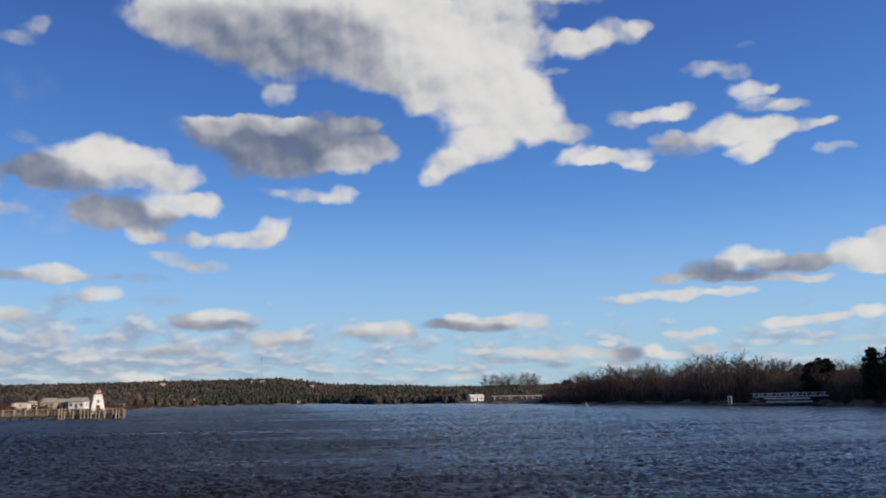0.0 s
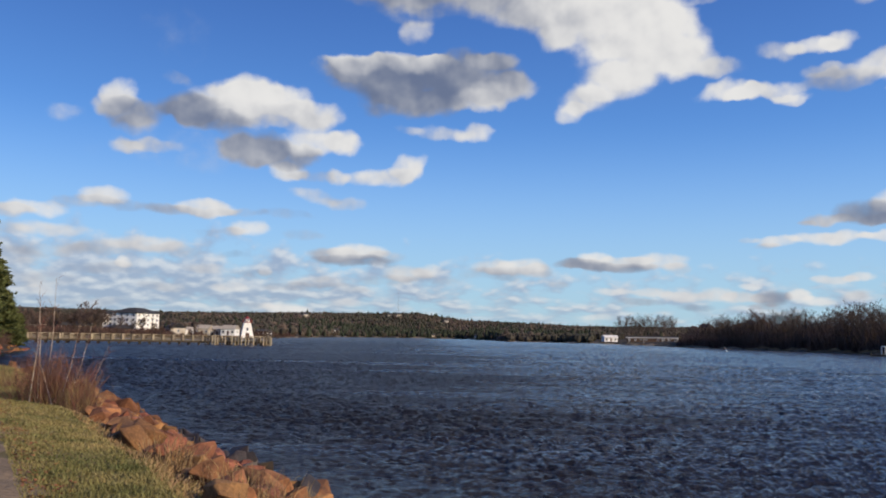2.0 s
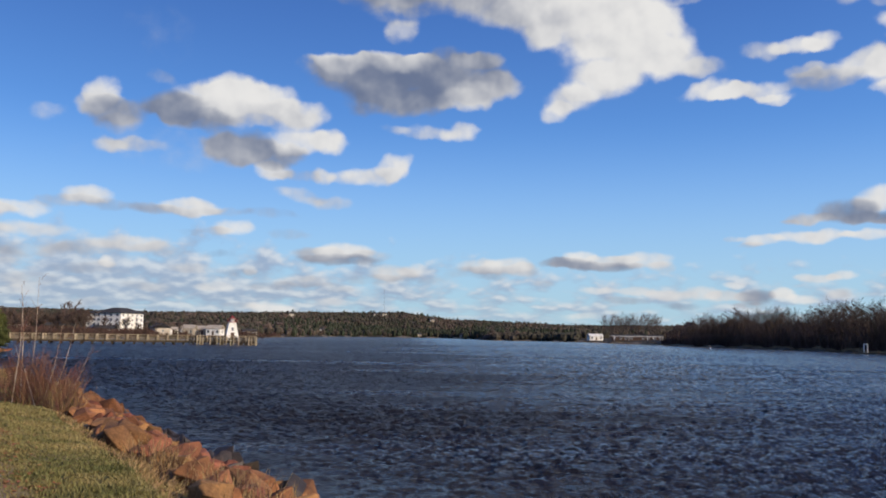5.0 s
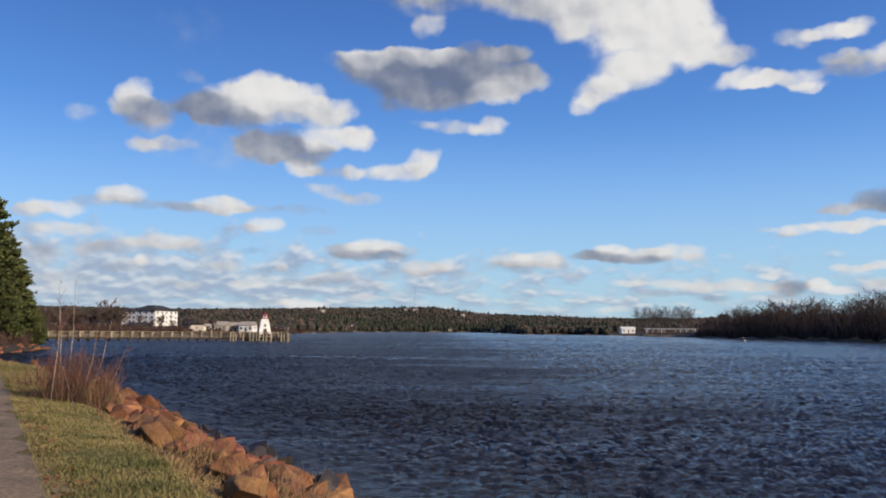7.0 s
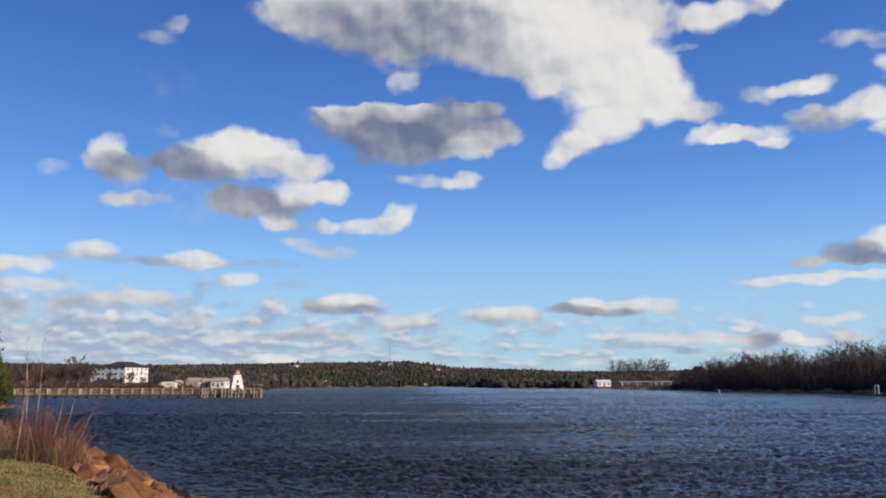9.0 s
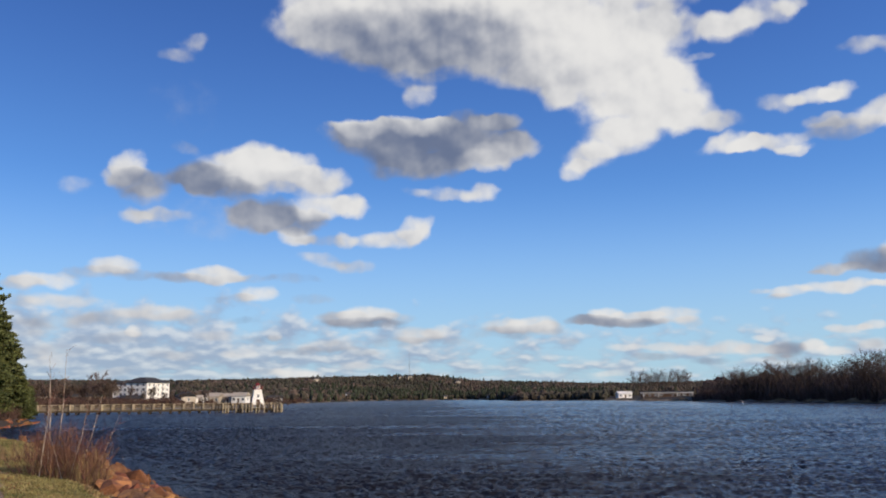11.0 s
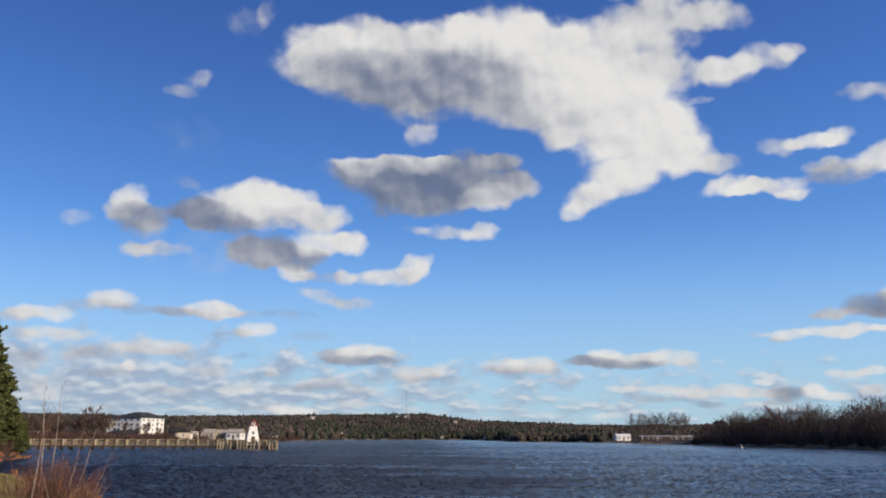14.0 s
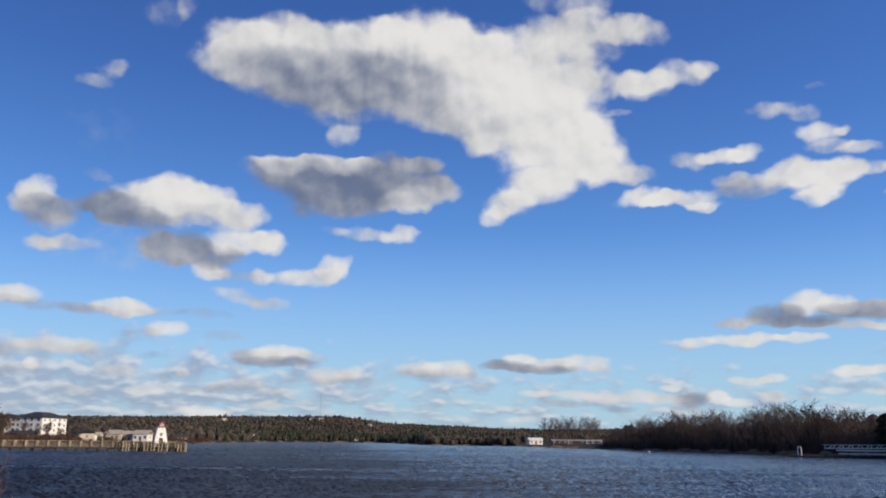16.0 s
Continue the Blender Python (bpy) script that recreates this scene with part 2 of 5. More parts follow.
cloud(22.8, 6.27, 1.27, 0.37, 0.8, 0.85)
cloud(22.0, 5.93, 0.91, 0.19, 0.5, 0.6)
cloud(21.1, 6.45, 0.55, 0.22, 0.7, 0.6)
cloud(37.8, 9.47, 0.76, 0.47, 0.8, 0.9)
cloud(25.0, 18.17, 1.48, 0.51, 0.9, 0.9)
cloud(26.5, 18.38, 0.91, 0.61, 0.95, 0.9)
cloud(23.1, 17.97, 1.32, 0.55, 0.6, 0.6)
cloud(19.2, 17.32, 1.54, 0.67, 0.7, 0.7)
cloud(19.9, 15.97, 1.91, 0.52, 0.9, 1)
cloud(22.2, 15.82, 2.06, 0.52, 0.9, 1)
cloud(23.7, 15.34, 1.11, 0.29, 0.9, 0.7)
cloud(26.7, 16.00, 2.16, 0.54, 0.35, 1)
cloud(26.0, 16.61, 1.82, 0.43, 0.5, 0.8)
cloud(29.3, 16.82, 1.75, 0.85, 0.8, 1)
cloud(31.0, 16.26, 1.71, 1.12, 1, 1)
cloud(30.9, 15.03, 1.37, 0.57, 0.95, 1)
cloud(32.1, 16.49, 1.35, 0.77, 0.9, 1)
cloud(34.1, 16.50, 1.48, 0.41, 0.75, 0.7)
cloud(35.3, 16.47, 0.71, 0.34, 0.7, 0.55)
cloud(31.2, 19.06, 1.38, 0.69, 0.85, 0.85)
cloud(32.6, 19.04, 0.51, 0.34, 0.7, 0.6)
cloud(33.5, 17.76, 1.33, 0.41, 0.8, 0.75)
cloud(31.9, 18.10, 1.53, 0.35, 0.65, 0.6)
cloud(28.5, 20.65, 1.62, 0.49, 0.6, 0.65)
cloud(30.3, 20.25, 0.88, 0.42, 0.6, 0.55)
cloud(31.1, 21.80, 0.70, 0.27, 0.5, 0.4)
cloud(35.8, 14.95, 1.21, 0.27, 0.7, 0.6)
cloud(20.3, 23.02, 1.17, 0.36, 0.7, 0.55)
cloud(31.8, 4.42, 1.14, 0.35, 0.9, 1)
cloud(33.7, 4.50, 1.27, 0.31, 0.85, 1)
cloud(35.0, 4.67, 0.94, 0.27, 0.8, 1)
cloud(36.9, 4.91, 1.21, 0.41, 0.95, 1)
cloud(33.3, 3.13, 1.14, 0.20, 0.7, 0.7)
cloud(36.1, 3.25, 1.09, 0.23, 0.8, 0.7)
cloud(30.7, 3.23, 0.95, 0.24, 0.85, 0.8)
cloud(40.0, 8.64, 2.00, 1.06, 0.8, 1)
cloud(41.8, 7.13, 2.18, 0.65, 0.4, 1)
cloud(39.8, 4.33, 1.70, 0.46, 0.7, 1)

# rows of small cumulus over the far shore, smaller and closer together towards the horizon
up = wmath("MAXIMUM", elevation, 0.0)
rows_of = wn("ShaderNodeCombineXYZ")
WT.links.new(wmath("MULTIPLY", azimuth, 0.58), rows_of.inputs[0])
WT.links.new(wmath("MULTIPLY", wmath("LOGARITHM", wmath("ADD", up, 1.5), 2.718), 6.0), rows_of.inputs[1])
rows_of = rows_of.outputs[0]
small = wnoise(rows_of, 0.75, 5.0, 0.5)
small_up = wnoise(wvec("ADD", rows_of, (0.10, 0.42, 0.0)), 0.75, 2.0, 0.5)
leftward = wsmooth(azimuth, -24.0, 12.0, 0.22, 0.0)
low = wsmooth(elevation, 2.5, 11.0, 0.045, -0.60)
field = wmath("ADD", wmath("ADD", small, leftward), low)
field_a = wmath("MULTIPLY", wsmooth(field, 0.43, 0.72), wsmooth(elevation, 0.2, 2.5, 0.45, 0.72))
field_lit = wsmooth(wmath("SUBTRACT", small, small_up), -0.10, 0.19, 0.0, 1.0)
away = wsmooth(wmath("ABSOLUTE", azimuth), 45.0, 70.0)
overhead = wmath("MULTIPLY", wsmooth(wnoise(rows_of, 0.6, 6.0, 0.6), 0.54, 0.68), away)
lumps = wnoise(flat, 0.34, 3.0, 0.45)
lumps_sun = wnoise(wvec("ADD", flat, (0.32, 0.55, 0.0)), 0.34, 3.0, 0.45)
wisp = wnoise(flat, 0.6, 6.0, 0.52)
shade = wmath("DIVIDE", lit, wmath("MAXIMUM", total, 0.02))
relief = wmath("MULTIPLY", wmath("SUBTRACT", lumps, lumps_sun), 1.1)
shade = wmath("ADD", wmath("ADD", shade, relief), wmath("MULTIPLY", wmath("SUBTRACT", wisp, 0.5), 0.12))
shade = wsmooth(shade, -0.12, 1.12)
# the shaded undersides are thinner and fray out softly
body = wmath("ADD", wmath("MULTIPLY", total, wsmooth(shade, 0.0, 0.8, 0.56, 1.0)), wmath("MULTIPLY", wmath("SUBTRACT", wisp, 0.5), 1.15))
body_a = wmath("MULTIPLY", wsmooth(body, 0.04, 1.2), wsmooth(total, 0.0, 0.45))

sky = wn("ShaderNodeTexSky")
sky.sky_type, sky.sun_disc = "NISHITA", False
sky.sun_elevation, sky.sun_rotation = radians(SUN_EL), radians(SUN_AZ)
sky.air_density, sky.dust_density, sky.ozone_density, sky.altitude = 1.0, 0.4, 2.0, 0.0
blue = wmix(1.0, sky.outputs[0], (0.063, 0.102, 0.163), "MULTIPLY")
deeper = wmath("MULTIPLY", wsmooth(elevation, 6.0, 30.0, 1.04, 0.79), wsmooth(azimuth, -32.0, 36.0, 0.83, 1.18))
dim = wn("ShaderNodeCombineXYZ")
for k in range(3):
    WT.links.new(deeper, dim.inputs[k])
blue = wmix(1.0, blue, dim.outputs[0], "MULTIPLY")
blue = wmix(wsmooth(elevation, 12.0, 28.0), blue, wmix(1.0, blue, (0.95, 0.97, 1.12), "MULTIPLY"))
blue = wmix(wsmooth(elevation, 0.0, 15.0, 0.72, 0.0), blue, (0.47, 0.66, 0.80))
grey, white = (0.15, 0.187, 0.29), (0.86, 0.845, 0.82)
field_c = wmix(field_lit, (0.33, 0.385, 0.53), (0.74, 0.74, 0.76))
air = wmix(field_a, blue, field_c)
air = wmix(overhead, air, (0.60, 0.60, 0.62))
body_c = wmix(shade, grey, white)
air = wmix(wmath("MULTIPLY", body_a, 0.97), air, body_c)
back = wn("ShaderNodeBackground")
WT.links.new(air, back.inputs[0])
back.inputs[1].default_value = 1.0
wout = wn("ShaderNodeOutputWorld")
WT.links.new(back.outputs[0], wout.inputs[0])

sun_light = bpy.data.lights.new("sun", "SUN")
sun_light.energy, sun_light.angle, sun_light.color = 5.0, radians(0.53), (1.0, 0.79, 0.52)
sun = new("sun", sun_light)
SUN_DIR = Vector((math.sin(radians(SUN_AZ)) * math.cos(radians(SUN_EL)), math.cos(radians(SUN_AZ)) * math.cos(radians(SUN_EL)), math.sin(radians(SUN_EL))))
sun.matrix_world = look(SUN_DIR * 100, (0, 0, 0))

# ---- materials ----
def material(name, colour, rough=0.9, metal=0.0, second=None, scale=3.0, fine=40.0, bump=0.3, spread=0.35, island=0.0, each=0.0, spec=0.3):
    """A surface of two mixed colours with coarse stains, fine grain and relief, in object space metres."""
    m = bpy.data.materials.new(name)
    m.use_nodes = True
    t = m.node_tree
    b = t.nodes["Principled BSDF"]
    b.inputs["Roughness"].default_value, b.inputs["Metallic"].default_value = rough, metal
    b.inputs["Specular IOR Level"].default_value = spec
    pos = t.nodes.new("ShaderNodeNewGeometry")
    n1, n2 = t.nodes.new("ShaderNodeTexNoise"), t.nodes.new("ShaderNodeTexNoise")
    n1.inputs["Scale"].default_value, n1.inputs["Detail"].default_value = scale, 5
    n2.inputs["Scale"].default_value, n2.inputs["Detail"].default_value = fine, 3
    t.links.new(pos.outputs["Position"], n1.inputs["Vector"]), t.links.new(pos.outputs["Position"], n2.inputs["Vector"])
    second = second or tuple(c * 0.6 for c in colour)
    ramp = t.nodes.new("ShaderNodeMapRange")
    ramp.inputs[1].default_value, ramp.inputs[2].default_value = 0.5 - spread / 2, 0.5 + spread / 2
    t.links.new(n1.outputs[0], ramp.inputs[0])
    mix = t.nodes.new("ShaderNodeMix")
    mix.data_type = "RGBA"
    mix.inputs[6].default_value, mix.inputs[7].default_value = (*colour, 1), (*second, 1)
    t.links.new(ramp.outputs[0], mix.inputs[0])
    hue = t.nodes.new("ShaderNodeHueSaturation")
    t.links.new(mix.outputs[2], hue.inputs["Color"])
    value = t.nodes.new("ShaderNodeMapRange")
    value.inputs[1].default_value, value.inputs[2].default_value = 0.3, 0.7
    value.inputs[3].default_value, value.inputs[4].default_value = 0.75, 1.25
    t.links.new(n2.outputs[0], value.inputs[0])
    out = value.outputs[0]
    if island or each:
        src = pos.outputs["Random Per Island"] if island else t.nodes.new("ShaderNodeObjectInfo").outputs["Random"]
        amount = island or each
        r = t.nodes.new("ShaderNodeMapRange")
        r.inputs[3].default_value, r.inputs[4].default_value = 1 - amount, 1 + amount
        t.links.new(src, r.inputs[0])
        mul = t.nodes.new("ShaderNodeMath")
        mul.operation = "MULTIPLY"
        t.links.new(out, mul.inputs[0]), t.links.new(r.outputs[0], mul.inputs[1])
        out = mul.outputs[0]
        h = t.nodes.new("ShaderNodeMapRange")
        h.inputs[3].default_value, h.inputs[4].default_value = 0.5 - amount * 0.05, 0.5 + amount * 0.05
        wrap = t.nodes.new("ShaderNodeMath")
        wrap.operation = "FRACT"
        seven = t.nodes.new("ShaderNodeMath")
        seven.operation = "MULTIPLY"
        seven.inputs[1].default_value = 7.3
        t.links.new(src, seven.inputs[0]), t.links.new(seven.outputs[0], wrap.inputs[0])
        t.links.new(wrap.outputs[0], h.inputs[0]), t.links.new(h.outputs[0], hue.inputs["Hue"])
    t.links.new(out, hue.inputs["Value"])
    t.links.new(hue.outputs[0], b.inputs["Base Color"])
    if bump:
        bp = t.nodes.new("ShaderNodeBump")
        bp.inputs["Strength"].default_value, bp.inputs["Distance"].default_value = bump, 0.5 / fine
        t.links.new(n2.outputs[0], bp.inputs["Height"])
        t.links.new(bp.outputs[0], b.inputs["Normal"])
    return m


M_ROCK = material("sandstone", (0.31, 0.135, 0.06), 0.9, second=(0.12, 0.055, 0.034), scale=2.6, fine=22, bump=0.7, each=0.38)
M_WET = material("wet_dark_stone", (0.055, 0.040, 0.032), 0.6, second=(0.026, 0.022, 0.02), scale=2.5, fine=22, bump=0.6, each=0.3, spec=0.5)
M_GRASS = material("dry_winter_turf", (0.19, 0.145, 0.065), 0.95, second=(0.085, 0.080, 0.032), scale=0.55, fine=30, bump=0.8, spread=0.3)
M_BLADE = material("grass_blades", (0.27, 0.215, 0.09), 0.8, second=(0.095, 0.103, 0.034), scale=0.9, fine=25, bump=0.0, spread=0.35, island=0.35)
M_STRAW = material("dead_straw", (0.36, 0.255, 0.125), 0.8, second=(0.22, 0.135, 0.065), scale=1.2, fine=25, bump=0.0, island=0.35)
M_PATH = material("fine_gravel", (0.30, 0.215, 0.13), 0.95, second=(0.19, 0.14, 0.09), scale=1.6, fine=16, bump=0.8)
M_SOIL = material("shore_soil", (0.065, 0.045, 0.032), 0.95, second=(0.035, 0.028, 0.022), scale=0.4, fine=12, bump=0.6)
M_SAND = material("shore_sand", (0.26, 0.21, 0.15), 0.95, second=(0.17, 0.13, 0.09), scale=0.3, fine=10, bump=0.4)
M_FLOOR = material("woodland_floor", (0.050, 0.036, 0.026), 0.95, second=(0.034, 0.032, 0.020), scale=0.05, fine=1.5, bump=0.5)
M_BARK = material("grey_bark", (0.12, 0.095, 0.08), 0.9, second=(0.07, 0.055, 0.045), scale=1.5, fine=12, bump=0.4, each=0.3)
M_TWIG = material("bare_twigs", (0.112, 0.080, 0.066), 0.9, second=(0.074, 0.053, 0.044), scale=0.4, fine=3, bump=0.0, each=0.35)
M_REDTWIG = material("red_twigs", (0.115, 0.046, 0.038), 0.8, second=(0.19, 0.10, 0.065), scale=1.2, fine=20, bump=0.0, island=0.35)
M_PALE = material("pale_birch_stem", (0.55, 0.48, 0.40), 0.7, second=(0.26, 0.17, 0.11), scale=3.0, fine=25, bump=0.2)
M_NEEDLE = material("pine_needles", (0.115, 0.128, 0.042), 0.75, second=(0.055, 0.070, 0.025), scale=0.5, fine=6, bump=0.0, island=0.4)
M_DARKNEEDLE = material("dark_spruce", (0.028, 0.045, 0.02), 0.8, second=(0.018, 0.03, 0.015), scale=0.3, fine=3, bump=0.0, island=0.35)
M_FAR = material("far_mixed_woods", (0.040, 0.038, 0.028), 0.95, second=(0.074, 0.055, 0.044), scale=0.012, fine=0.25, bump=0.0, spread=0.2, island=0.45)
M_FARDARK = material("far_conifers", (0.022, 0.030, 0.018), 0.95, second=(0.034, 0.040, 0.024), scale=0.01, fine=0.25, bump=0.0, island=0.35)
M_PIER = material("weathered_pier_timber", (0.19, 0.155, 0.10), 0.85, second=(0.115, 0.092, 0.062), scale=0.5, fine=8, bump=0.4, each=0.25)
# paler copy of the pier timber; sunlight on posts and caps is in its colour
M_RAIL = material("pale_sunlit_rail_timber", (0.40, 0.34, 0.24), 0.85, second=(0.27, 0.22, 0.15), scale=0.5, fine=8, bump=0.4, each=0.25)
M_PILE = material("dark_wet_piles_and_deck_shade", (0.085, 0.065, 0.045), 0.7, second=(0.045, 0.036, 0.028), scale=0.8, fine=8, bump=0.4, each=0.3)
M_WHITE = material("white_painted_boards", (0.80, 0.79, 0.76), 0.6, second=(0.70, 0.69, 0.66), scale=0.4, fine=5, bump=0.15)
M_RED = material("red_painted_iron", (0.24, 0.03, 0.028), 0.5, second=(0.17, 0.025, 0.025), scale=1, fine=8, bump=0.1)
M_ROOF = material("dark_roof_shingles", (0.05, 0.05, 0.055), 0.9, second=(0.035, 0.035, 0.04), scale=0.5, fine=6, bump=0.3)
M_CREAM = material("cream_siding", (0.47, 0.42, 0.35), 0.7, second=(0.38, 0.33, 0.27), scale=0.4, fine=5, bump=0.2)
M_GREYDECK = material("grey_metal_dock", (0.66, 0.66, 0.63), 0.5, 0.0, second=(0.5, 0.5, 0.48), scale=0.8, fine=8, bump=0.2)
M_CONCRETE = material("pale_concrete", (0.62, 0.59, 0.53), 0.85, second=(0.48, 0.45, 0.40), scale=0.6, fine=8, bump=0.3)
M_BRICK = material("brown_siding", (0.11, 0.07, 0.05), 0.85, second=(0.08, 0.05, 0.04), scale=0.5, fine=8, bump=0.2)
M_STEEL = material("galvanised_steel", (0.35, 0.36, 0.37), 0.5, 0.6, scale=2, fine=20, bump=0.1)

M_GLASS = bpy.data.materials.new("dark_window_glass")
M_GLASS.use_nodes = True
g = M_GLASS.node_tree.nodes["Principled BSDF"]
g.inputs["Base Color"].default_value, g.inputs["Roughness"].default_value = (0.09, 0.10, 0.12, 1), 0.35


def water_material():
    m = bpy.data.materials.new("wind_ruffled_water")
    m.use_nodes = True
    t = m.node_tree
    b = t.nodes["Principled BSDF"]
    b.inputs["Base Color"].default_value = (0.018, 0.017, 0.019, 1)
    b.inputs["IOR"].default_value, b.inputs["Specular IOR Level"].default_value = 1.33, 0.5
    pos = t.nodes.new("ShaderNodeNewGeometry").outputs["Position"]

    def mapped(turn, sx, sy):
        mp = t.nodes.new("ShaderNodeMapping")
        mp.inputs[2].default_value, mp.inputs[3].default_value = (0, 0, radians(turn)), (sx, sy, 1)
        t.links.new(pos, mp.inputs[0])
        return mp.outputs[0]

    def tex(vec, scale, detail, rough=0.55):
        n = t.nodes.new("ShaderNodeTexNoise")
        n.inputs["Scale"].default_value, n.inputs["Detail"].default_value, n.inputs["Roughness"].default_value = scale, detail, rough
        t.links.new(vec, n.inputs["Vector"])
        return n.outputs[0]

    def ranged(x, lo, hi, a, b):
        n = t.nodes.new("ShaderNodeMapRange")
        n.interpolation_type = "SMOOTHSTEP"
        for i, v in enumerate((lo, hi, a, b)):
            n.inputs[i + 1].default_value = v
        t.links.new(x, n.inputs[0])
        return n.outputs[0]

    def sums(x, k, y):
        n = t.nodes.new("ShaderNodeMath")
        n.operation = "MULTIPLY_ADD"
        t.links.new(x, n.inputs[0]), t.links.new(y, n.inputs[2])
        n.inputs[1].default_value = k
        return n.outputs[0]

    ripple = tex(mapped(-15, 5.0, 7.5), 1.0, 4, 0.65)
    chop = tex(mapped(20, 1.6, 2.8), 1.0, 3, 0.55)
    bp = t.nodes.new("ShaderNodeBump")
    bp.inputs["Distance"].default_value = 0.075
    t.links.new(sums(chop, 1.6, ripple), bp.inputs["Height"])
    t.links.new(bp.outputs[0], b.inputs["Normal"])
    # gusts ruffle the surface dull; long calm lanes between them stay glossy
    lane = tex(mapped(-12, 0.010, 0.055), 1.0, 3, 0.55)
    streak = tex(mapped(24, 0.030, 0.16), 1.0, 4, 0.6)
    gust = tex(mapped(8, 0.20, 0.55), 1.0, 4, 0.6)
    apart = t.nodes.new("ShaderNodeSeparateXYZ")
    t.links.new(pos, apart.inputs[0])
    east = apart.outputs[0]                      # gloss raised towards +x, standing in for the brighter sky reflected there
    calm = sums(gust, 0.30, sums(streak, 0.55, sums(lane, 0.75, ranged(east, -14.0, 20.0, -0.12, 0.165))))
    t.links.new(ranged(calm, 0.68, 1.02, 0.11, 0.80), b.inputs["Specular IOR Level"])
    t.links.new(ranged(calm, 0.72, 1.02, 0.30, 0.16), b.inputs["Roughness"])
    return m


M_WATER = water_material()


# ---- building helpers ----
def table(x, pairs):
    xs, ys = zip(*pairs)
    return np.interp(x, xs, ys)


def at(az, d, z=0.0):
    return Vector((d * math.sin(radians(az)), d * math.cos(radians(az)), z))


def mesh_of(name, verts, faces, mat, smooth=False):
    me = bpy.data.meshes.new(name)
    me.from_pydata([tuple(v) for v in verts], [], faces)
    me.materials.append(mat)
    if smooth:
        me.polygons.foreach_set("use_smooth", [True] * len(me.polygons))
    me.update()
    return me


def finish(bm, name, mat, smooth=False):
    me = bpy.data.meshes.new(name)
    bm.normal_update()
    bm.to_mesh(me)
    bm.free()
    me.materials.append(mat)
    if smooth:
        me.polygons.foreach_set("use_smooth", [True] * len(me.polygons))
    return me


def part(name, bm, mat, parent, label="", smooth=False):
    """Links a bmesh, or a ready mesh, as one mesh object under a thing or a part."""
    me = finish(bm, name, mat, smooth) if isinstance(bm, bmesh.types.BMesh) else bm
    ob = new(name, me)
    ob.parent = parent
    return tagged(ob, label)


def box(bm, x0, y0, z0, x1, y1, z1, bevel=0.0):
    vs = [bm.verts.new(p) for p in ((x0, y0, z0), (x1, y0, z0), (x1, y1, z0), (x0, y1, z0), (x0, y0, z1), (x1, y0, z1), (x1, y1, z1), (x0, y1, z1))]
    fs = [bm.faces.new([vs[i] for i in f]) for f in ((3, 2, 1, 0), (4, 5, 6, 7), (0, 1, 5, 4), (1, 2, 6, 5), (2, 3, 7, 6), (3, 0, 4, 7))]
    if bevel:
        bmesh.ops.bevel(bm, geom=list({e for f in fs for e in f.edges}), offset=bevel, segments=1, affect="EDGES")
    return vs


def boxed(*args, bevel=0.0):
    bm = bmesh.new()
    box(bm, *args, bevel=bevel)
    return bm


def rod(verts, faces, a, b, ra, rb, sides=4):
    """Adds a tapered stick from a to b to plain lists."""
    a, b = Vector(a), Vector(b)
    q = (b - a).to_track_quat("Z", "Y")
    k = len(verts)
    for p, r in ((a, ra), (b, rb)):
        for i in range(sides):
            w = 2 * math.pi * i / sides
            verts.append(p + q @ Vector((r * math.cos(w), r * math.sin(w), 0)))
    for i in range(sides):
        j = (i + 1) % sides
        faces.append((k + i, k + j, k + sides + j, k + sides + i))


def rods(name, sticks, mat, sides=4):
    verts, faces = [], []
    for s in sticks:
        rod(verts, faces, *s, sides=sides)
    return mesh_of(name, verts, faces, mat)


def thing(name, m, label, category, group=""):
    ob = new(name)
    ob.empty_display_size = 0.3
    ob.matrix_world = m
    return tagged(ob, label, category, group)


# ---- the lie of the land ----
UX, UY, NX, NY = -0.475, 0.88, 0.88, 0.475      # along the near bank, and out to the water
FAR_SHORE = ((-180, 700), (-95, 500), (-70, 330), (-40, 275), (-30, 270), (-25, 330), (-16, 400), (-10.6, 520), (-8.7, 610), (-5, 850), (-1, 950), (2, 1000), (4, 820), (5.5, 655), (9, 640), (11.5, 600), (13.5, 520), (17, 430), (20, 385), (24, 345), (27, 315), (30, 285), (34, 258), (38, 236), (50, 200), (70, 190), (100, 260), (150, 700), (180, 700))
RIDGE = ((-180, 1.0), (-40, 1.1), (-25, 1.16), (-17, 1.12), (-11.4, 1.22), (-7, 1.34), (-1.9, 1.42), (-0.6, 1.46), (2.5, 1.05), (6.7, 0.9), (11, 0.74), (20, 0.75), (180, 0.8))
BANK = ((-900, 6.3), (-40, 6.3), (42, 6.2), (50, 4.0), (55, -2.0), (60, -14), (72, -30), (95, -34), (108, -22), (116, -2), (122, 3.5), (140, 8), (152, 9.5), (160, 6), (168, -10), (185, -40), (400, -220))


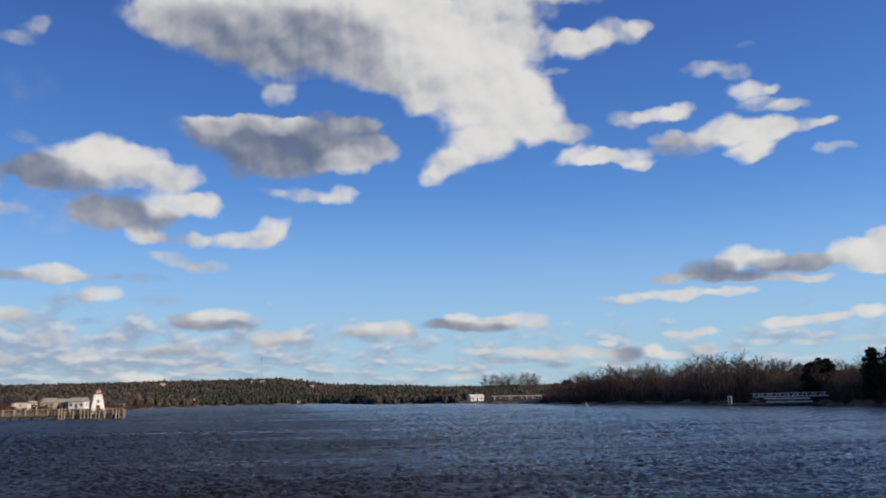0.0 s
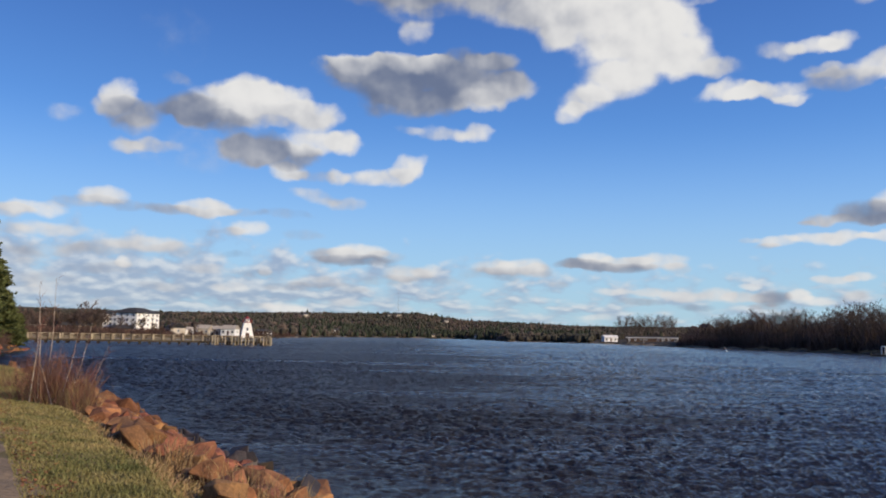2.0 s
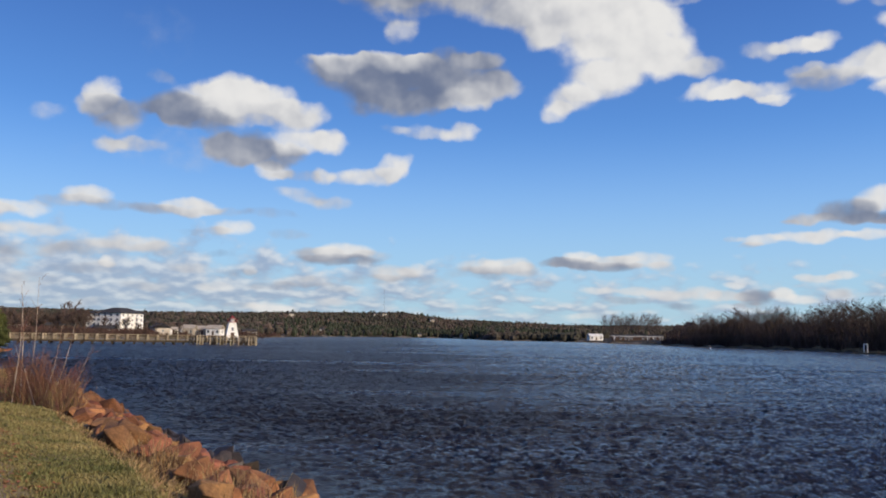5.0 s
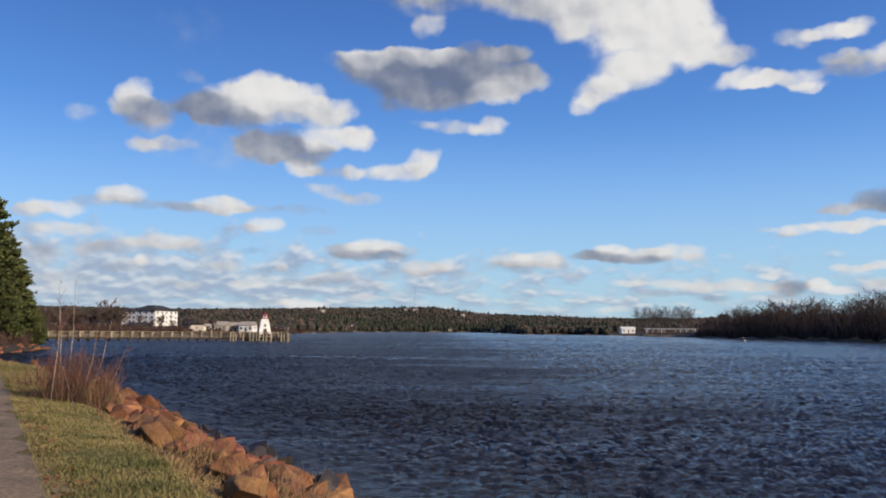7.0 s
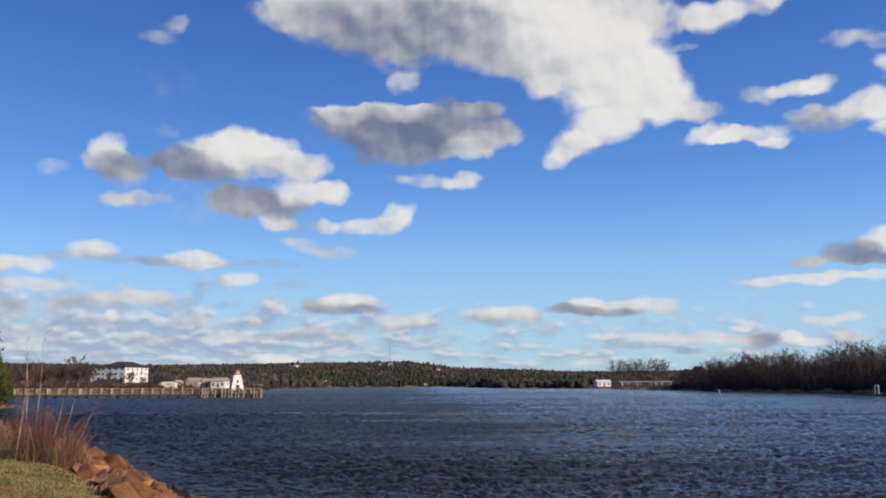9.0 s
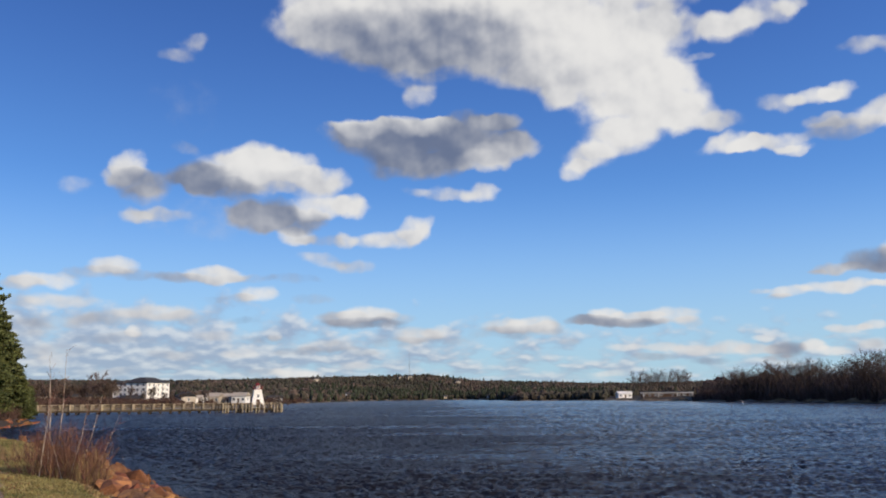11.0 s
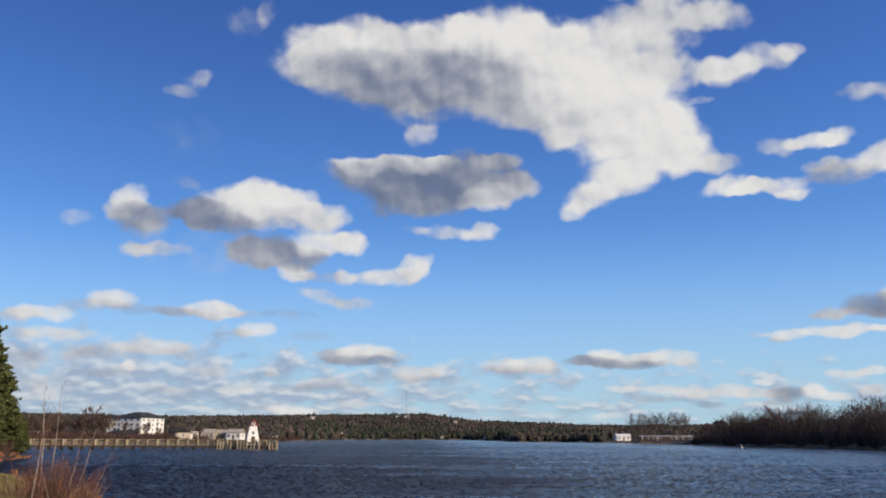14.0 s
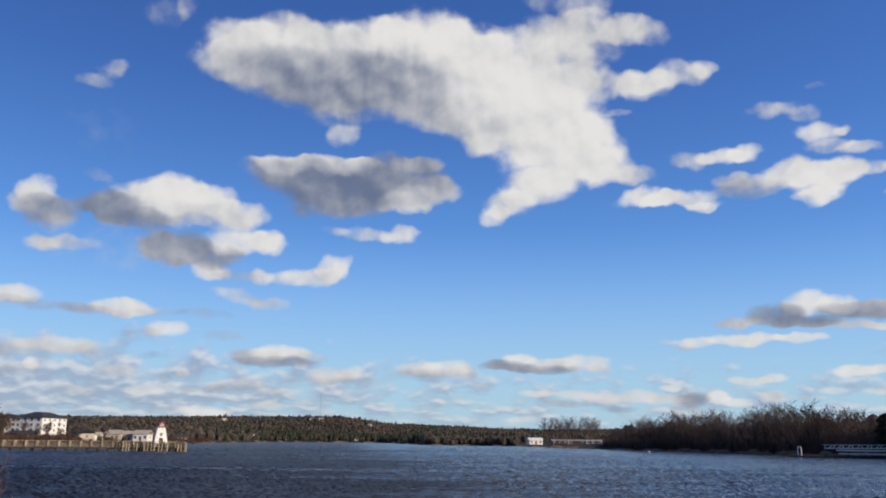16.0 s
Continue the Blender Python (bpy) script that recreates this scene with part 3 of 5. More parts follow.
def land(x, y):
    """Height of the ground at x, y (arrays): bank, river bed, far shores and hills."""
    r = np.hypot(x, y)
    az = np.degrees(np.arctan2(x, y))
    s, q = x * UX + y * UY, x * NX + y * NY
    edge = table(s, BANK)
    i = q - edge                                     # below 0: on the bank
    near = np.interp(i, (-60, -6, -4.2, -3.6, 0.0, 1.5, 8), (2.6, 1.72, 1.58, 1.32, -0.12, -0.8, -2.2))
    far_d = table(az, FAR_SHORE) + 6 * np.sin(az * 3.1) + 4 * np.sin(az * 7.7 + 1)
    k = r - far_d
    top = EYE + 1500 * np.tan(np.radians(table(az, RIDGE))) - 4.5
    rise = np.clip(k / np.maximum(1500 - far_d, 300), 0, 1)
    shore = np.interp(k, (-40, 0, 4, 25, 90), (-2.2, -0.1, 0.5, 1.5, 2.2))
    far = shore + np.clip(top - 2.2, 0, None) * rise * rise * (3 - 2 * rise)
    h = np.maximum(near, far)
    bumps = 0.035 * np.sin(x * 0.9 + 1.3 * np.sin(y * 0.5)) * np.sin(y * 0.8 + x * 0.3)
    return h + np.where(h > 0.3, bumps, 0)


def height(x, y):
    return float(land(np.array([x]), np.array([y]))[0])


def polar_sheet(name, radii, azs, z, mat):
    a, r = np.radians(np.array(azs)), np.array(radii)
    X, Y = r[:, None] * np.sin(a)[None, :], r[:, None] * np.cos(a)[None, :]
    Z = z(X.ravel(), Y.ravel())
    verts = np.stack([X.ravel(), Y.ravel(), Z], 1)
    nr, na = len(r), len(a)
    i, j = np.meshgrid(np.arange(nr - 1), np.arange(na), indexing="ij")
    j2 = (j + 1) % na
    faces = np.stack([i * na + j, i * na + j2, (i + 1) * na + j2, (i + 1) * na + j], -1).reshape(-1, 4)[:, ::-1]
    me = bpy.data.meshes.new(name)
    me.from_pydata(verts.tolist(), [], faces.tolist())
    me.materials.append(mat)
    me.polygons.foreach_set("use_smooth", [True] * len(me.polygons))
    me.update()
    return new(name, me)


AZS = list(np.arange(-50, 50, 0.5)) + list(np.arange(50, 310, 2.5))
RADII = [0.02] + list(np.geomspace(0.8, 4900, 250))
ground = tagged(polar_sheet("ground", RADII, AZS, land, M_GRASS), "uneven ground of turf, shore soil and wooded hills", "ground", kind="structure")
for m in (M_SOIL, M_SAND, M_FLOOR):
    ground.data.materials.append(m)
co = np.zeros(len(ground.data.polygons) * 3)
ground.data.polygons.foreach_get("center", co)
co = co.reshape(-1, 3)
cs, cq, cr = co[:, 0] * UX + co[:, 1] * UY, co[:, 0] * NX + co[:, 1] * NY, np.hypot(co[:, 0], co[:, 1])
ci = cq - table(cs, BANK)
index = np.where(co[:, 2] < 0.25, 1, np.where(cr > 190, 3, np.where(ci > -4.0, 1, 0)))
cd = cr - table(np.degrees(np.arctan2(co[:, 0], co[:, 1])), FAR_SHORE)
index = np.where((cr > 190) & (cd < 9) & (cd > -4), 2, index)
ground.data.polygons.foreach_set("material_index", index.astype(int))

LATTICE = np.random.RandomState(4).rand(256, 256)


def rough(x, y):
    """Smooth random field in 0..1 with cells one unit wide."""
    xi, yi = np.floor(x).astype(int), np.floor(y).astype(int)
    fx, fy = x - xi, y - yi
    fx, fy = fx * fx * (3 - 2 * fx), fy * fy * (3 - 2 * fy)
    a, b = LATTICE[xi % 256, yi % 256], LATTICE[(xi + 1) % 256, yi % 256]
    c, d = LATTICE[xi % 256, (yi + 1) % 256], LATTICE[(xi + 1) % 256, (yi + 1) % 256]
    return (a * (1 - fx) + b * fx) * (1 - fy) + (c * (1 - fx) + d * fx) * fy


def waves(x, y):
    """Short wind waves, lower in long calm lanes, by the bank and in the lee of the shores."""
    r = np.hypot(x, y)
    w = radians(12)
    u, v = x * math.cos(w) + y * math.sin(w), -x * math.sin(w) + y * math.cos(w)
    lane = 0.55 * rough(u / 70 + 9, v / 17 + 3) + 0.30 * rough(u / 26, v / 6.5 + 40) + 0.15 * rough(u / 8, v / 3 + 7)
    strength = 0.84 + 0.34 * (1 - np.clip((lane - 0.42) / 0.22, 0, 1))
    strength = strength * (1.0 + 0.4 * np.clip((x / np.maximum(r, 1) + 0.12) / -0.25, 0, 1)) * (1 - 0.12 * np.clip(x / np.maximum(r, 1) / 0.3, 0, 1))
    z = np.zeros_like(x)
    bend = 0.9 * (rough(x / 3.1, y / 3.1) - 0.5)
    for i, (size, tall) in enumerate(((0.85, 0.014), (0.48, 0.030), (0.30, 0.034), (0.19, 0.027), (0.13, 0.016))):
        t = radians((14, -22, 35, -8, 20)[i])
        p, q = x * math.cos(t) + y * math.sin(t), -x * math.sin(t) + y * math.cos(t)
        n = rough(p / (size * 1.5) + 11.3 * i + bend, q / (size * 0.8) + 5.7 * i)
        z += tall * (1 - 2 * np.abs(2 * n - 1)) * 1.15
    out = (x * NX + y * NY) - table(x * UX + y * UY, BANK)
    lee = np.clip(0.25 + out / 9, 0.25, 1)
    shelter = table(np.degrees(np.arctan2(x, y)), FAR_SHORE) - r
    fade = np.clip(r / 6 - 0.6, 0, 1) * (1 + np.clip(r / 110, 0, 2.2)) * np.clip(shelter / 260, 0.15, 1)
    far = np.where(r > 1200, 0.0, 1.0)
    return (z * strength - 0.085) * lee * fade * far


WAZ = list(np.arange(-36, 40, 0.14)) + list(np.arange(40, 324, 4.0))
WR = [0.05] + list(np.geomspace(5.0, 900, 1000)) + list(np.geomspace(960, 4900, 14))
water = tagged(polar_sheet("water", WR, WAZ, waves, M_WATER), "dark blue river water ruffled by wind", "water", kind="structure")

# the gravel path along the bank
pv, pf = [], []
for k, s in enumerate(np.arange(-30, 62, 0.5)):
    bend = 0.0 if s < 40 else -0.02 * (s - 40) ** 2
    for e, q in enumerate((-2.0, -1.2, -0.3, 0.68)):
        wob = 0.16 * math.sin(s * 1.1 + e) + 0.13 * math.sin(s * 4.1 + 2 * e) + 0.06 * math.sin(s * 9.3) if e in (0, 3) else 0
        q = q + wob + bend
        x, y = s * UX + q * NX, s * UY + q * NY
        pv.append((x, y, height(x, y) + (0.035 if e in (1, 2) else 0.012)))
    if k:
        for e in range(3):
            b0 = (k - 1) * 4 + e
            pf.append((b0, b0 + 1, b0 + 5, b0 + 4))
tagged(new("path", mesh_of("path", pv, pf, M_PATH, True)), "fine grey-brown gravel footpath along the bank", "path", kind="structure")

# ---- riprap rocks ----
def rock_mesh(seed, mat):
    rnd = random.Random(seed)
    bm = bmesh.new()
    pts = []
    for _ in range(15):
        v = Vector((rnd.uniform(-1, 1), rnd.uniform(-1, 1), rnd.uniform(-1, 1)))
        v = v / max(abs(v.x), abs(v.y), abs(v.z)) * rnd.uniform(0.75, 1.0)
        pts.append(bm.verts.new((v.x * 0.5, v.y * 0.40, v.z * 0.31)))
    r = bmesh.ops.convex_hull(bm, input=pts)
    bmesh.ops.delete(bm, geom=list({g for g in r["geom_interior"] + r["geom_unused"] if isinstance(g, bmesh.types.BMVert)}), context="VERTS")
    bmesh.ops.bevel(bm, geom=bm.edges[:], offset=0.014, segments=1, affect="EDGES")
    return finish(bm, "rock", mat)


ROCKS = [rock_mesh(i, M_ROCK) for i in range(14)]
WETS = [rock_mesh(40 + i, M_WET) for i in range(8)]
rng = random.Random(5)
far_v, far_f = [], []
for s in np.arange(5.0, 50.0, 0.60):
    for row, f in enumerate((0.06, 0.24, 0.42, 0.58, 0.74, 0.88, 1.02)):
        ss = s + rng.uniform(-0.3, 0.3)
        edge = float(table(ss, BANK))
        q = edge - 3.7 + 3.9 * f + rng.uniform(-0.2, 0.2)
        x, y = ss * UX + q * NX, ss * UY + q * NY
        size = rng.uniform(0.30, 0.74)
        if rng.random() < 0.12 and s > 9:
            size *= 1.4
        wet = row >= 5 or (row == 4 and rng.random() < 0.4)
        m = pose(x, y, height(x, y) + size * rng.uniform(0.0, 0.30), rng.uniform(-30, 30), rng.uniform(-30, 30), rng.uniform(0, 360)) @ Matrix.Diagonal((size, size, size * rng.uniform(0.9, 1.35), 1))
        me = rng.choice(WETS if wet else ROCKS)
        if s > 30:
            k = len(far_v)
            far_v += [m @ v.co for v in me.vertices]
            far_f += [tuple(k + i for i in p.vertices) for p in me.polygons]
            continue
        ob = new("rock", me)
        ob.matrix_world = m
        tagged(ob, "dark wet boulder at the waterline" if wet else "angular red-brown sandstone boulder on the bank", "rock", "riprap along the bank")
tagged(new("riprap", mesh_of("riprap", far_v, far_f, M_ROCK)), "red-brown riprap boulders farther along the bank", "rocks", kind="stuff")

# ---- trees ----
def branch(sticks, rnd, a, way, length, r, level, depth, droop=0.0):
    """Grows sticks from a: (start, end, radius, radius, level)."""
    b = a + way * length * 0.5
    way2 = (way + Vector((rnd.uniform(-.25, .25), rnd.uniform(-.25, .25), rnd.uniform(0, .2) - droop))).normalized()
    c = b + way2 * length * 0.5
    sticks.append((a, b, r, r * 0.75, level)), sticks.append((b, c, r * 0.75, r * 0.4, level))
    if level >= depth:
        return
    n = (8, 6, 5)[min(level, 2)]
    for i in range(n):
        f = 0.3 + 0.7 * (i + rnd.random()) / n
        p = a.lerp(b, f * 2) if f < 0.5 else b.lerp(c, f * 2 - 1)
        side = Vector((rnd.uniform(-1, 1), rnd.uniform(-1, 1), rnd.uniform(-0.2, 0.6))).normalized()
        w = (way * 0.75 + side * 0.85).normalized()
        branch(sticks, rnd, p, w, length * rnd.uniform(0.36, 0.58) * (1.1 - 0.35 * f), r * 0.5, level + 1, depth, droop)


def bare_tree(seed, tall, depth=3, upright=1.0, label="leafless grey-brown deciduous tree on the far shore"):
    rnd = random.Random(seed)
    sticks = []
    for stem in range(rnd.choice((1, 2, 2))):
        lean = Vector((rnd.uniform(-.22, .22), rnd.uniform(-.22, .22), 1)).normalized()
        branch(sticks, rnd, Vector((rnd.uniform(-.3, .3), rnd.uniform(-.3, .3), -0.4)), lean, tall * rnd.uniform(0.82, 0.98) + 0.4, tall * 0.011, 0, depth)
    ob = thing("bare_tree", pose(0, 0, 0), label, "tree")
    part("trunk", rods("trunk", [s[:4] for s in sticks if s[4] < 2], M_BARK, 5), M_BARK, ob)
    thick = max(tall * 0.0024, 0.07 if tall < 10 else 0.0)
    part("crown", rods("crown", [(s[0], s[1], max(s[2], thick), max(s[3], thick * 0.7)) for s in sticks if s[4] >= 2], M_TWIG, 3), M_TWIG, ob)
    return ob


def tufts(name, points, size, mat, rnd, blades=5):
    """Clumps of needles: small crossed pointed leaves round each point."""
    verts, faces = [], []
    for p, out in points:
        for _ in range(blades):
            d = (out * 0.8 + Vector((rnd.uniform(-1, 1), rnd.uniform(-1, 1), rnd.uniform(-0.5, 0.9)))).normalized()
            side = d.cross(Vector((rnd.uniform(-1, 1), rnd.uniform(-1, 1), rnd.uniform(-1, 1)))).normalized()
            s = size * rnd.uniform(0.6, 1.25)
            k = len(verts)
            verts += [p - d * s * 0.25, p + d * s * 0.35 + side * s * 0.3, p + d * s, p + d * s * 0.35 - side * s * 0.3]
            faces.append((k, k + 1, k + 2, k + 3))
    return mesh_of(name, verts, faces, mat)


def conifer(seed, tall, wide, mat, label, per=46, boughs=120, size=0.55, low=0.06):
    rnd = random.Random(seed)
    ob = thing("pine_tree", pose(0, 0, 0), label, "tree")
    sticks, points = [(Vector((0, 0, -0.4)), Vector((0.1, 0, tall * 0.5)), tall * 0.018, tall * 0.012), (Vector((0.1, 0, tall * 0.5)), Vector((0, 0.1, tall * 0.97)), tall * 0.012, 0.03)], []
    for i in range(boughs):
        f = low + (1 - low) * (i + rnd.random()) / boughs
        reach = wide * ((1 - f) ** 0.5) * min(1.0, 0.6 + f * 3) * rnd.uniform(0.55, 1.12) + 0.3
        w = i * 2.4 + rnd.uniform(-.6, .6)
        start = Vector((0, 0, tall * f))
        end = start + Vector((reach * math.cos(w), reach * math.sin(w), reach * rnd.uniform(-0.12, 0.42)))
        sticks.append((start, end, 0.05 + 0.02 * reach, 0.015))
        out = (end - start).normalized()
        for _ in range(int(per * (0.35 + reach / wide))):
            g = rnd.random() ** 0.55
            spread = 0.12 + 0.26 * reach * (1 - 0.5 * g)
            p = start.lerp(end, g) + Vector((rnd.gauss(0, 1), rnd.gauss(0, 1), rnd.gauss(0, 0.55))) * spread * 0.55
            points.append((p, out))
    part("trunk", rods("trunk", sticks, M_BARK, 5), M_BARK, ob)
    part("crown", tufts("crown", points, size, mat, rnd, 3), mat, ob)
    return ob


def planted(ob, az, d, turn, scale=1.0, sink=0.0):
    p = at(az, d)
    return pose(p.x, p.y, height(p.x, p.y) - sink, 0, 0, turn) @ Matrix.Diagonal((scale, scale, scale, 1))


def plant(protos, spots, group):
    """Puts the prototypes on their first spots and copies on the rest; a spot is bearing, distance, scale."""
    for i, (az, d, scale) in enumerate(spots):
        p = protos[i % len(protos)]
        m = planted(p, az, d, (i * 137.5) % 360, scale)
        if i < len(protos):
            p.matrix_world = m
            p["group"] = group
        else:
            p2 = copy_thing(p, pose(0, 0, 0))
            p2.matrix_basis = m
            p2["group"] = group


rng = random.Random(11)
WOOD_TOP = ((16.8, 0.75), (17.4, 1.0), (18.1, 1.28), (20, 1.72), (21.1, 1.95), (23.7, 2.15), (25.4, 1.9), (26.5, 2.4), (28.6, 2.55), (30.3, 2.4), (32.2, 2.0), (34.5, 1.8), (36.5, 2.1), (45, 2.0))
bare = [bare_tree(100 + i, 14.0) for i in range(9)]
spots = []
for row in range(4):
    az = 17.0 + 0.1 * row
    while az < 43:
        d = float(table(az, FAR_SHORE)) + 9 + row * 11 + rng.uniform(-4, 4)
        p = at(az, d)
        tall = EYE + d * math.tan(radians(float(table(az, WOOD_TOP)))) - height(p.x, p.y)
        spots.append((az, d, max(tall * rng.uniform(0.66, 0.98), 4) / 15.4))
        az += rng.uniform(0.26, 0.5) * (1.0 if row < 2 else 1.1)
rng.shuffle(spots)
plant(bare, spots, "bare woods on the far shore")

clump = [bare_tree(130 + i, 15.0, label="tall leafless tree behind the low shore house") for i in range(4)]
plant(clump, [(12.9 + i * 0.22 + rng.uniform(-.08, .08), 590 + rng.uniform(0, 60), rng.uniform(0.75, 1.02)) for i in range(17)], "bare trees behind the low house")
town = [bare_tree(150 + i, 9.0, label="leafless brown tree behind the pier") for i in range(5)]
plant(town, [(-29 + i * 0.36 + rng.uniform(-.15, .15), 395 + rng.uniform(0, 90), rng.uniform(0.6, 1.0) * (0.75 if i > 24 else 1.0)) for i in range(54)] + [(-29 + i * 0.155 + rng.uniform(-.1, .1), 380 + rng.uniform(0, 60), rng.uniform(0.6, 1.0)) for i in range(54)] + [(-21.6, 420, 1.32), (-25.6, 400, 1.15)], "bare trees behind the pier")

# dark pines on the right-hand shore
pines = [conifer(7, 14.0, 4.6, M_DARKNEEDLE, "dark green pine among bare trees on the shore", per=26, boughs=80, size=0.9), conifer(8, 15.0, 4.2, M_DARKNEEDLE, "tall dark green pine at the edge of the woods", per=26, boughs=80, size=0.9)]
plant(pines, [(33.3, 268, 0.80), (36.7, 250, 0.96), (34.2, 270, 0.82), (37.9, 248, 0.9), (39.0, 246, 1.0), (33.8, 275, 0.78), (40.5, 250, 1.05)], "dark pines on the far shore")
# big green pines on the near point
points = [conifer(21, 20.0, 5.2, M_NEEDLE, "big full green pine on the rocky point", per=60, boughs=170, size=0.5, low=0.02), conifer(22, 18.0, 5.0, M_NEEDLE, "broad green pine with low boughs on the point", per=60, boughs=160, size=0.5, low=0.02)]
plant(points, [(-28.4, 140, 1.06), (-26.75, 143, 0.66), (-30.6, 145, 1.1), (-26.0, 146, 0.40), (-33.0, 150, 1.1), (-27.4, 152, 0.88), (-29.5, 131, 0.7), (-27.2, 134, 0.45), (-25.35, 150, 0.26), (-25.7, 144, 0.3)], "green pines on the point")


# ---- far woods on the hills: uncountable ----
def far_woods(name, label, n, az0, az1, deep, mat, tall, pointed, seed, start=6.0, near=None):
    rnd = random.Random(seed)
    verts, faces = [], []
    for _ in range(n):
        az = rnd.uniform(az0, az1)
        shore = max(float(table(az, FAR_SHORE)), float(table(az, TOWN)))
        d = shore + start + (deep(az) - shore - start) * rnd.random() ** 0.8 if near is None else rnd.uniform(near, deep(az))
        p = at(az, d)
        z = height(p.x, p.y) - 0.3
        h = tall * rnd.uniform(0.6, 1.3) * (1.25 if rnd.random() < 0.06 else 1)
        w = h * (0.24 if pointed else 0.42) * rnd.uniform(0.8, 1.3)
        k, sides = len(verts), 5
        rings = ((0.0, 0.7), (0.35, 1.0), (0.7, 0.55)) if pointed else ((0.0, 0.5), (0.4, 1.0), (0.8, 0.75))
        turn = rnd.uniform(0, 6)
        for f, q in rings:
            for i in range(sides):
                a = turn + i * 6.283 / sides
                r = w * q * rnd.uniform(0.65, 1.25)
                verts.append((p.x + r * math.cos(a), p.y + r * math.sin(a), z + h * (f + rnd.uniform(-.06, .06))))
        verts.append((p.x + rnd.uniform(-.3, .3), p.y, z + h))
        for ring in range(2):
            for i in range(sides):
                j = (i + 1) % sides
                faces.append((k + ring * sides + i, k + ring * sides + j, k + (ring + 1) * sides + j, k + (ring + 1) * sides + i))
        for i in range(sides):
            faces.append((k + 2 * sides + i, k + 2 * sides + (i + 1) % sides, k + 3 * sides))
    return tagged(new(name, mesh_of(name, verts, faces, mat)), label, "woods", kind="stuff")


TOWN = ((-40, 520), (-10.5, 520), (-9.8, 0), (10.8, 0), (11.2, 670), (17.0, 670), (17.4, 0), (60, 0))
far_woods("far_woods", "distant brown and olive mixed woods on low hills", 15000, -40, 18, lambda a: 1525, M_FAR, 4.8, False, 1)
far_woods("far_conifers", "distant dark conifers scattered over low hills", 3200, -40, 20, lambda a: 1530, M_FARDARK, 5.6, True, 2)
far_woods("ridge_conifers", "dark pointed conifers along the hill crest", 520, -40, 13, lambda a: 1525, M_FARDARK, 7.5, True, 8, near=1440)
far_woods("shore_conifers", "dark belt of conifers along the far waterline", 900, -8.5, 5, lambda a: 1080, M_FARDARK, 7.0, True, 3)
far_woods("point_thicket", "dark brown thicket on a low wooded point", 420, 4.8, 11.0, lambda a: 700, M_FAR, 4.6, False, 4, 3.0)
far_woods("point_conifers", "dark conifers behind the wooded point", 240, 3.5, 11, lambda a: 800, M_FARDARK, 7.0, True, 6, 40.0)
far_woods("wood_backing", "dense dim interior of bare woods", 1100, 17.5, 46, lambda a: float(table(a, FAR_SHORE)) + 110, M_TWIG, 7.4, False, 5, 34.0)


def brush(name, label, n, az0, az1, off0, off1, tall, mat, seed, thick=0.03):
    """A belt of low shrubs made of many upright twigs."""
    rnd = random.Random(seed)
    verts, faces = [], []
    for _ in range(n):
        az = rnd.uniform(az0, az1)
        d = float(table(az, FAR_SHORE)) + rnd.uniform(off0, off1)
        c = at(az, d)
        z = height(c.x, c.y) - 0.1
        h = tall * rnd.uniform(0.4, 1.2)
        for _ in range(9):
            p = Vector((c.x + rnd.gauss(0, h * 0.3), c.y + rnd.gauss(0, h * 0.3), z))
            rod(verts, faces, p, p + Vector((rnd.gauss(0, 0.3), rnd.gauss(0, 0.3), 1)) * h * rnd.uniform(0.6, 1.1), thick * 2, thick, 3)
    return tagged(new(name, mesh_of(name, verts, faces, mat)), label, "shrubs", kind="stuff")


M_BROWNBRUSH = material("brown_brush", (0.085, 0.047, 0.036), 0.9, second=(0.055, 0.036, 0.030), scale=0.1, fine=2, bump=0.0, island=0.4)
M_REED = material("pale_reeds", (0.34, 0.26, 0.16), 0.9, second=(0.22, 0.15, 0.09), scale=0.1, fine=2, bump=0.0, island=0.3)
brush("shore_brush", "red-brown leafless brush below the woods", 1500, 16.6, 42, 7, 18, 3.2, M_BROWNBRUSH, 1, 0.05)
brush("wood_understorey", "dense grey-brown leafless saplings within the woods", 2600, 19.6, 43, 10, 55, 8.0, M_TWIG, 6, 0.045)
brush("wood_understorey", "lower grey-brown leafless saplings at the tip of the woods", 420, 17.0, 19.8, 8, 45, 4.6, M_TWIG, 7, 0.045)
brush("shore_reeds", "pale dry reeds along the waterline", 1500, 20.5, 42, -1.0, 3.5, 0.8, M_REED, 2, 0.03)
brush("town_brush", "brown leafless brush behind the pier", 1100, -30, -16.8, 3, 90, 2.7, M_BROWNBRUSH, 3, 0.06)
brush("point_reeds", "pale reeds on the low shore", 260, 10.5, 17.5, 0.5, 5, 0.6, M_REED, 4, 0.04)
brush("garden_brush", "low leafless brush in front of the shore houses", 150, -17.2, -11.6, 2, 24, 1.9, M_BROWNBRUSH, 9, 0.06)
brush("inlet_brush", "brown brush on the shore behind the lighthouse", 260, -15.5, -8.7, 3, 40, 2.6, M_BROWNBRUSH, 5, 0.06)

# ---- pier ----
PA, PB = at(-10.35, 222.0), at(-29.0, 227.0)
along = (PB - PA).normalized()
PYAW = math.degrees(math.atan2(along.y, along.x))
PLEN = (PB - PA).length
pier = thing("pier", pose(PA.x, PA.y, 0, 0, 0, PYAW), "long weathered timber pier with board railings on dark piles", "pier")
